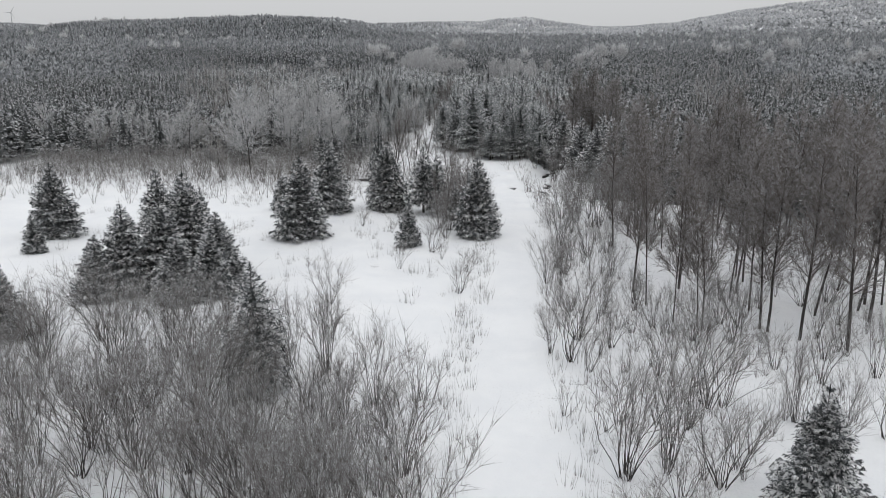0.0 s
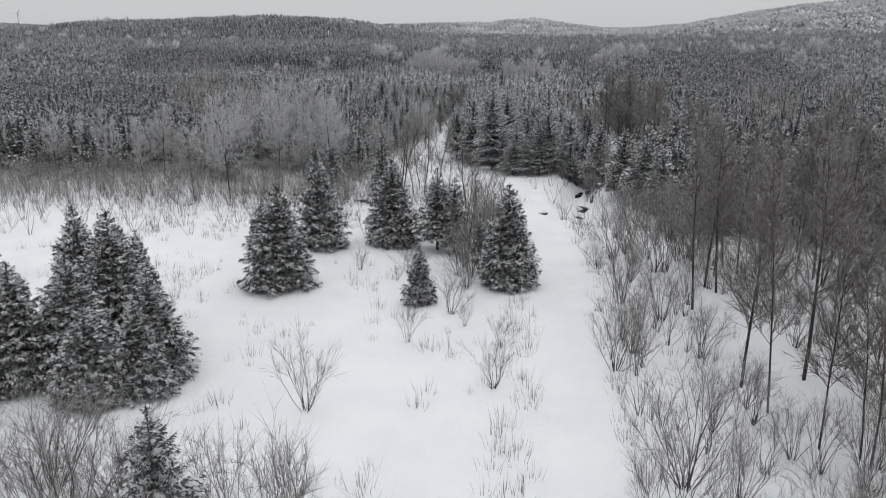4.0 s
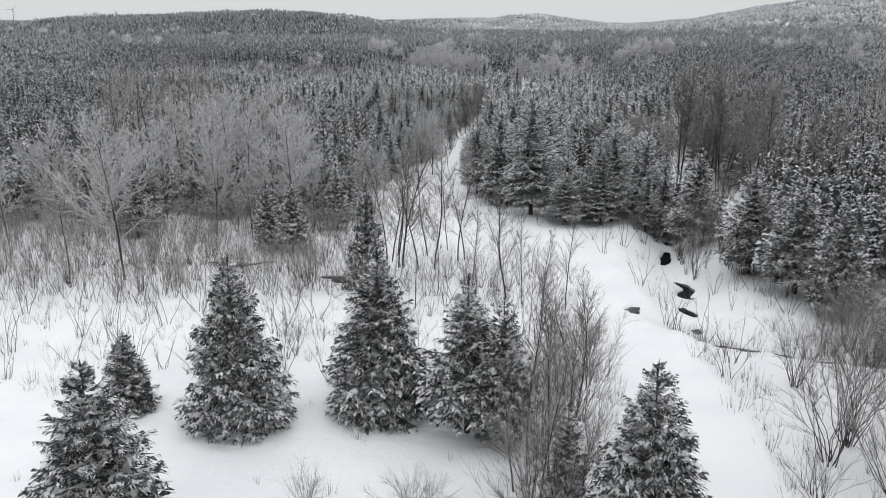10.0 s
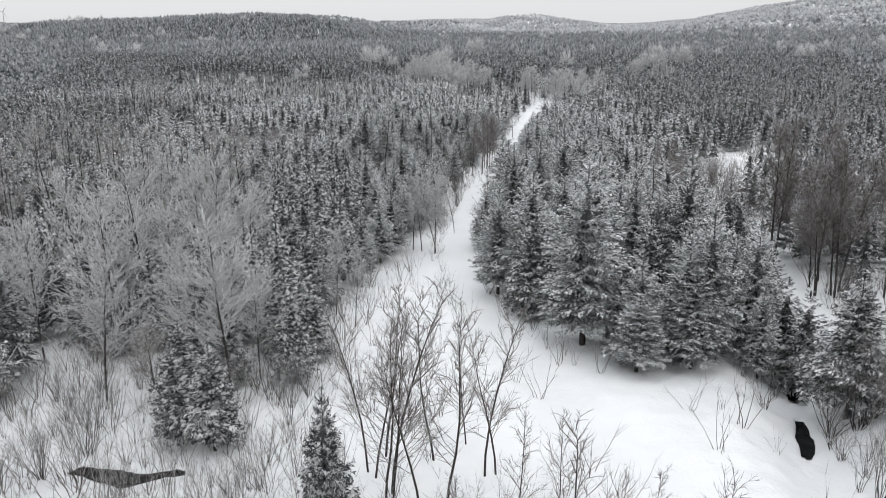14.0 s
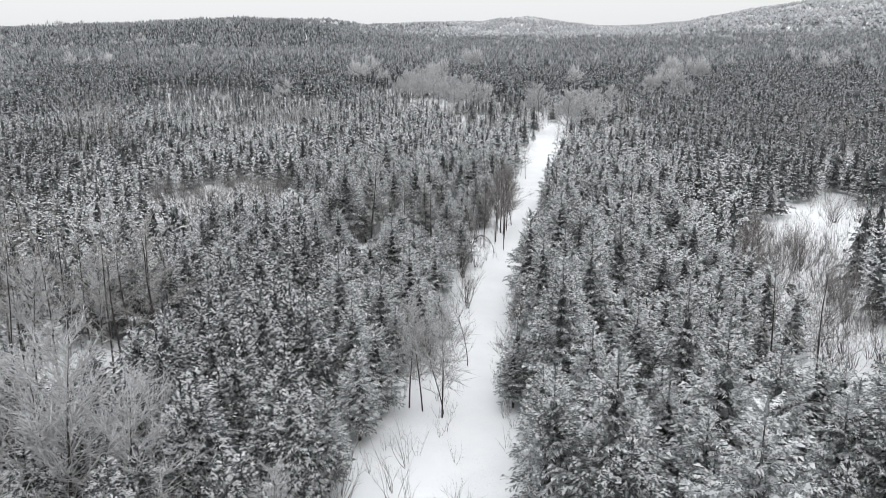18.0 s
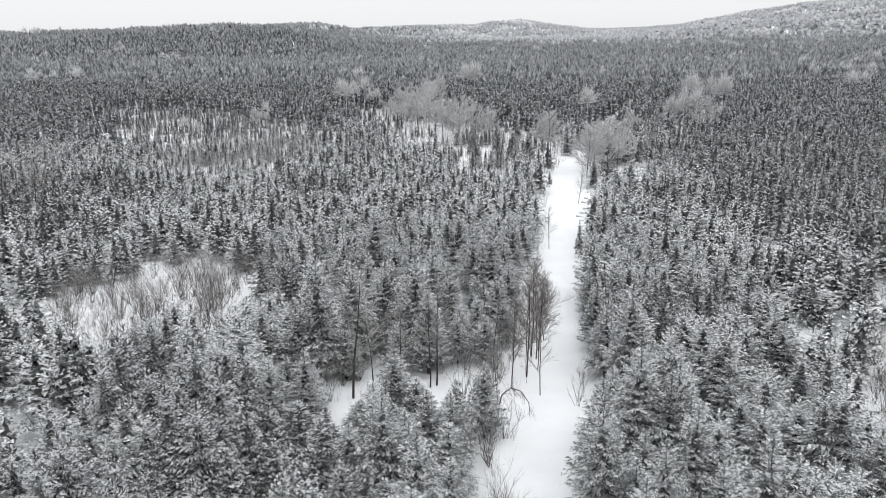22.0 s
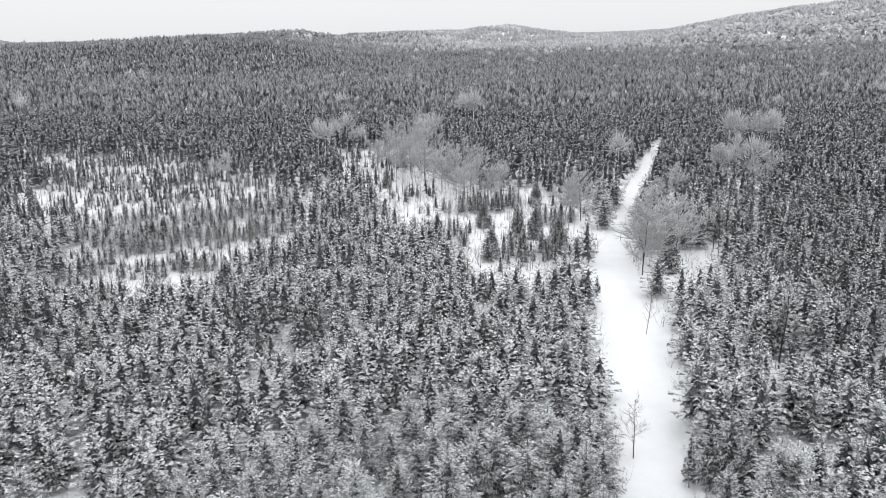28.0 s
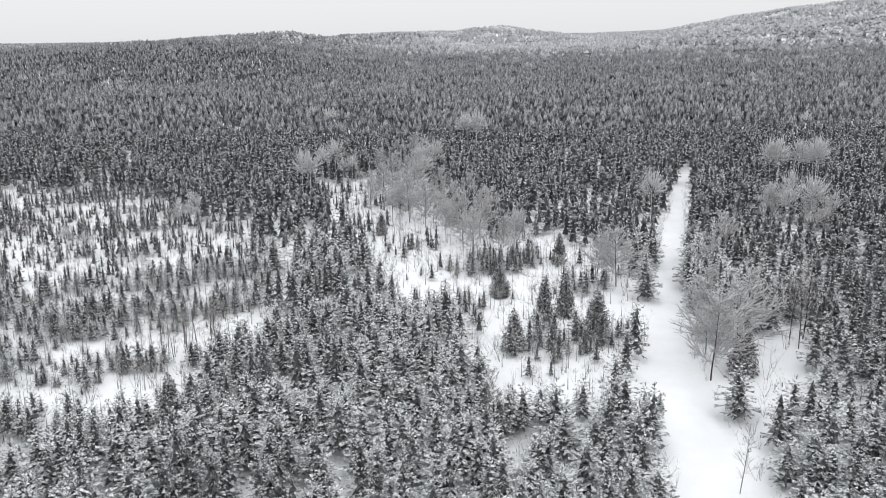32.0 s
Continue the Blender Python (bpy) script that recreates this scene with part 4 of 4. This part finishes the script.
# low scrub in the clearings and stalks along the trail
x, y, u, v = sites(-60, 70, 84, 366, 1.7, 41)
margin = sites(-8, 46, 118, 345, 0.8, 42)
beside = nearest(TRAIL, margin[0], margin[1])
beside = (beside > -0.35) & (beside < 0.9) & (margin[2] < 0.4)
x, y, u, v = (np.concatenate([a, b[beside]]) for a, b in zip((x, y, u * 1.0, v), (margin[0], margin[1], margin[2] * 0.1, margin[3] * 0.5)))
keep = (open_ground(x, y) | thin_ground(x, y)) & (nearest(TRAIL, x, y) > -0.35) & (nearest(STREAM, x, y) > 0.5) & (u < np.where((x > -9.5) & (y > 100) & (y < 150), 0.12, np.where(y < 132, 0.7, 0.4))) & fan(x, y, 2) & ((y > 97) | (x < -9) | (x > 9) | (u < 0.5))
x, y, u, v = x[keep], y[keep], u[keep], v[keep]
P4 = []
for k in range(5):
    a, b = shrub(R, 2.0, 5, 3, 0.4, 0)
    P4.append([a, b])
places = np.stack([x, y, height(x, y) - 0.05, (0.4 + 1.0 * v) * np.where(y < 132, 1.25, 1.0), np.ones(len(x))], 1)
scatter("low_scrub", P4, places, [M_TWIG, M_TWIG], "thin leafless scrub poking through snow", "scrub", 4)
x, y, u, v = sites(-90, 90, 116, 300, 2.3, 83)
keep = fan(x, y, 0) & (nearest(TRAIL, x, y) > 1.2) & (np.hypot(x + 4, np.maximum(0, y - 195)) < 85)
keep &= u < np.where(open_ground(x, y), 0.10, np.where(thin_ground(x, y), 0.35, 0.42)) + 0.45 * (waves(x, y, 12, 23) > 0.8)
x, y, u, v = x[keep], y[keep], u[keep], v[keep]
P4C = []
for k in range(6):
    a, b = shrub(R, 2.6, 4, 4, 0.4, 0)
    P4C.append([a, b])
scatter("understory_brush", P4C, np.stack([x, y, height(x, y) - 0.05, 0.6 + 0.75 * v, np.ones(len(x))], 1), [M_TWIG, M_GREY], "grey-brown leafless brush between the young conifers", "scrub", 19)
x, y, u, v = sites(-108, 26, 246, 376, 1.6, 85)
keep = thin_ground(x, y) & (nearest(TRAIL, x, y) > 1.0) & fan(x, y, 2) & (u < np.clip(0.55 + 0.4 * waves(x, y, 10, 86), 0.05, 0.95))
x, y, u, v = x[keep], y[keep], u[keep], v[keep]
P4D = [[puff(R, 2.6, 0.75, 26, 0.016)] for _ in range(5)]
scatter("young_birch_brush", P4D, np.stack([x, y, height(x, y) - 0.05, 0.55 + 0.7 * v, np.ones(len(x))], 1), [M_GREY], "grey leafless birch brush between small spruces in snow", "scrub", 20)
THICK = []
for px, py, rx, ry, n in ((21.5, 148, 3, 9, 35), (24.5, 162, 4, 10, 85), (28, 174, 5, 8, 70), (-30, 186, 9, 8, 90), (-33, 198, 8, 9, 120), (-26, 203, 4, 5, 20), (-13, 192, 2.2, 18, 45), (-2.5, 172, 1.6, 14, 22), (42, 184, 6, 6, 30), (25, 127, 4, 8, 25), (63, 229, 4, 6, 15)):
    for k in range(n):
        w, d = R.uniform(0, 6.28), R.uniform(0, 1) ** 0.5
        px2, py2 = px + rx * d * math.cos(w), py + ry * d * math.sin(w)
        THICK.append((px2, py2, float(height(px2, py2)) - 0.04, R.uniform(0.5, 1.0), R.uniform(0.8, 1.2)))
scatter("willow_thicket", SHRUBS, np.array(THICK), [M_BARK, M_TWIG], "brown leafless willow thicket in a snowy clearing", "shrub", 32)
x, y, u, v = sites(-52, 14, 95, 137, 1.1, 47)
keep = open_ground(x, y) & (nearest(TRAIL, x, y) > 0.9) & (nearest(BROOK, x, y) > 0.3) & (u < 0.85 + 0.25 * waves(x, y, 9, 48)) & ((x < 9) | (y > 118))
keep &= ((y > 96) | (x < -11)) & ~((x > -9.5 + 0.8 * waves(x, y, 7, 49)) & (y > 101) & (u > 0.10))
x, y, u, v = x[keep], y[keep], u[keep], v[keep]
P4B = []
for k in range(6):
    a, b = shrub(R, 2.6, 5, 5, 0.45, 1)
    P4B.append([a, b])
scatter("sapling_scrub", P4B, np.stack([x, y, height(x, y) - 0.05, 0.55 + 0.7 * v, np.ones(len(x))], 1), [M_TWIG, M_GREY], "thin leafless saplings and brush in snow", "scrub", 17)
x, y, u, v = sites(-34, 16, 20, 95, 0.95, 43)
edge = nearest(TRAIL, x, y)
keep = (edge > 0.35) & (u < np.where(edge < 2.4, 0.8, np.where(waves(x, y, 11, 45) > 0.5, 0.4, np.where(y > 82, 0.25, 0.05))))
x, y, u, v = x[keep], y[keep], u[keep], v[keep]
P5 = []
for k in range(5):
    p = Plant()
    for _ in range(14):
        az, d = R.uniform(0, 6.28), R.uniform(0, 0.45)
        p.tube([(d * math.cos(az), d * math.sin(az), -0.05), (d * math.cos(az) * 1.6, d * math.sin(az) * 1.6, R.uniform(0.25, 1.0))], [0.009], 3)
    P5.append([p.arrays()])

scatter("dry_stalks", P5, np.stack([x, y, height(x, y), 0.5 + 0.8 * v, np.ones(len(x))], 1), [M_BRUSH], "dry grass stalks and weeds in snow", "grass", 6)

# ---- forest beyond the plain and on the hills ----
x, y, u, v = sites(-640, 680, 140, 1000, 3.5, 51)
d = np.hypot(x, y)
keep = fan(x, y, 10) & ((y >= 420) | (np.abs(x) > 258)) & (d < 1000) & (nearest(TRAIL, x, y) > 1.0)
x, y, u, v = x[keep], y[keep], u[keep], v[keep]
tallness = 4.4 + 2.4 * v + 0.7 * waves(x, y, 60, 52) + 1.5 * smooth(np.hypot(x, y), 600, 1000)
leafless = waves(x, y, 38, 53) > 1.15
P6 = [[star_tree(R, 6.0, 1.15, 2, 5)] for _ in range(6)]
scatter("hill_forest", P6, rows(~leafless, 6.0, 1.05), [M_FAR], "dark conifer forest dusted with snow on the hillside", "forest", 7)


P7 = [[puff(R, 7.2, 2.4, 60, 0.10)] for _ in range(4)]
scatter("hill_birches", P7, rows(leafless, 6.0, 0.9)[::3], [M_RIME], "pale rimed leafless trees among the hill conifers", "forest", 8)
x, y, u, v = sites(-1600, 1700, 600, 2900, 10.8, 61)
d = np.hypot(x, y)
az = np.degrees(np.arctan2(x, y))
keep = (np.abs(az) < 32) & (d > 995) & (d < 2850)
x, y, u, v, d, az = x[keep], y[keep], u[keep], v[keep], d[keep], az[keep]
tallness = 7.0 + 3.0 * v
gap = waves(x, y * 2.2, 210, 66) > 2.0
x, y, u, v, d, az, tallness = (w[~gap] for w in (x, y, u, v, d, az, tallness))
# more pale and white trees with distance, in place of haze over frosted woods
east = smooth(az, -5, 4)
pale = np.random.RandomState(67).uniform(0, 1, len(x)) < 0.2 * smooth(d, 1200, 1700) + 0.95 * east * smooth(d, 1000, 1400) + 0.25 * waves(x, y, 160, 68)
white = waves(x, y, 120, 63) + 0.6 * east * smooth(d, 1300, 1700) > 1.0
P8 = [[star_tree(R, 8.0, 4.3, 2, 5)] for _ in range(5)]
P9 = [[star_tree(R, 6.5, 4.6, 2, 5)] for _ in range(5)]
scatter("far_forest", P8, rows(~white & ~pale, 8.0, 1.0), [M_FAR], "dark conifer forest on the far hills", "forest", 9)
scatter("far_forest", P8, rows(~white & pale, 8.0, 1.0), [M_HAZE], "conifers on the far hills, hoar frost and haze in their pale colour", "forest", 14)
scatter("far_birches", P9, rows(white, 8.0, 1.0), [M_RIME], "pale frosted woods on the far hills, their share raised for haze", "forest", 10)

# ---- small single things ----
def bent_sapling(x, y):
    root = new("bent_sapling")
    a, b = Plant(), Plant()
    bow = [(0, 0, -0.2), (0.05, 0.05, 1.2), (0.3, 0.1, 2.2), (0.9, 0.15, 2.6), (1.6, 0.2, 2.3), (2.1, 0.2, 1.5), (2.3, 0.2, 0.5)]
    a.tube(bow, [0.06, 0.055, 0.048, 0.04, 0.03, 0.02], 5)
    twig_spray(b, R, [np.array(q, float) for q in bow[2:]], 26, 1.0, 0.008, -0.7, 2)
    mesh_object("trunk", *a.arrays(), [M_BARK], root)
    mesh_object("crown", *b.arrays(), [M_TWIG], root)
    root.matrix_basis = pose(x, y, float(height(x, y)), 0, 0, 10)
    return tagged(root, "leafless sapling bent over by snow beside the trail", "sapling")


M_STEEL = Nodes("grey_steel")
M_STEEL = M_STEEL.done(M_STEEL.mix(M_STEEL.noise(0.6), (0.22, 0.23, 0.24), (0.32, 0.33, 0.34)), 0.5)
bent_sapling(-1.9, 171.5)


def wind_turbine(x, y, h):
    """A slim tower with a nacelle and three blades at rest."""
    root = new("wind_turbine")
    p = Plant()
    p.tube([(0, 0, -3), (0, 0, h * 0.5), (0, 0, h), (0, 0, h + 0.2)], [1.1, 0.85, 0.6], 10)
    mesh_object("tower", *p.arrays(), [M_STEEL], root)
    p = Plant()
    p.tube([(0, 1.8, h + 0.5), (0, 0.6, h + 0.6), (0, -1.4, h + 0.6), (0, -2.2, h + 0.5)], [0.5, 0.85, 0.7], 8)
    mesh_object("nacelle", *p.arrays(), [M_STEEL], root)
    for k in range(3):
        w = 2.094 * k + 0.55
        way = np.array([math.sin(w), 0, math.cos(w)])
        hub = np.array([0, -2.0, h + 0.5])
        p = Plant()
        p.tube([hub, hub + way * 3, hub + way * 10, hub + way * 0.55 * h], [0.4, 0.65, 0.4], 6)
        mesh_object("blade", *p.arrays(), [M_STEEL], root)
    root.matrix_basis = pose(x, y, float(height(x, y)), 0, 0, 25)
    return tagged(root, "pale grey wind turbine standing still on a far hill", "wind turbine")


wind_turbine(-1136, 2239.8, 36)
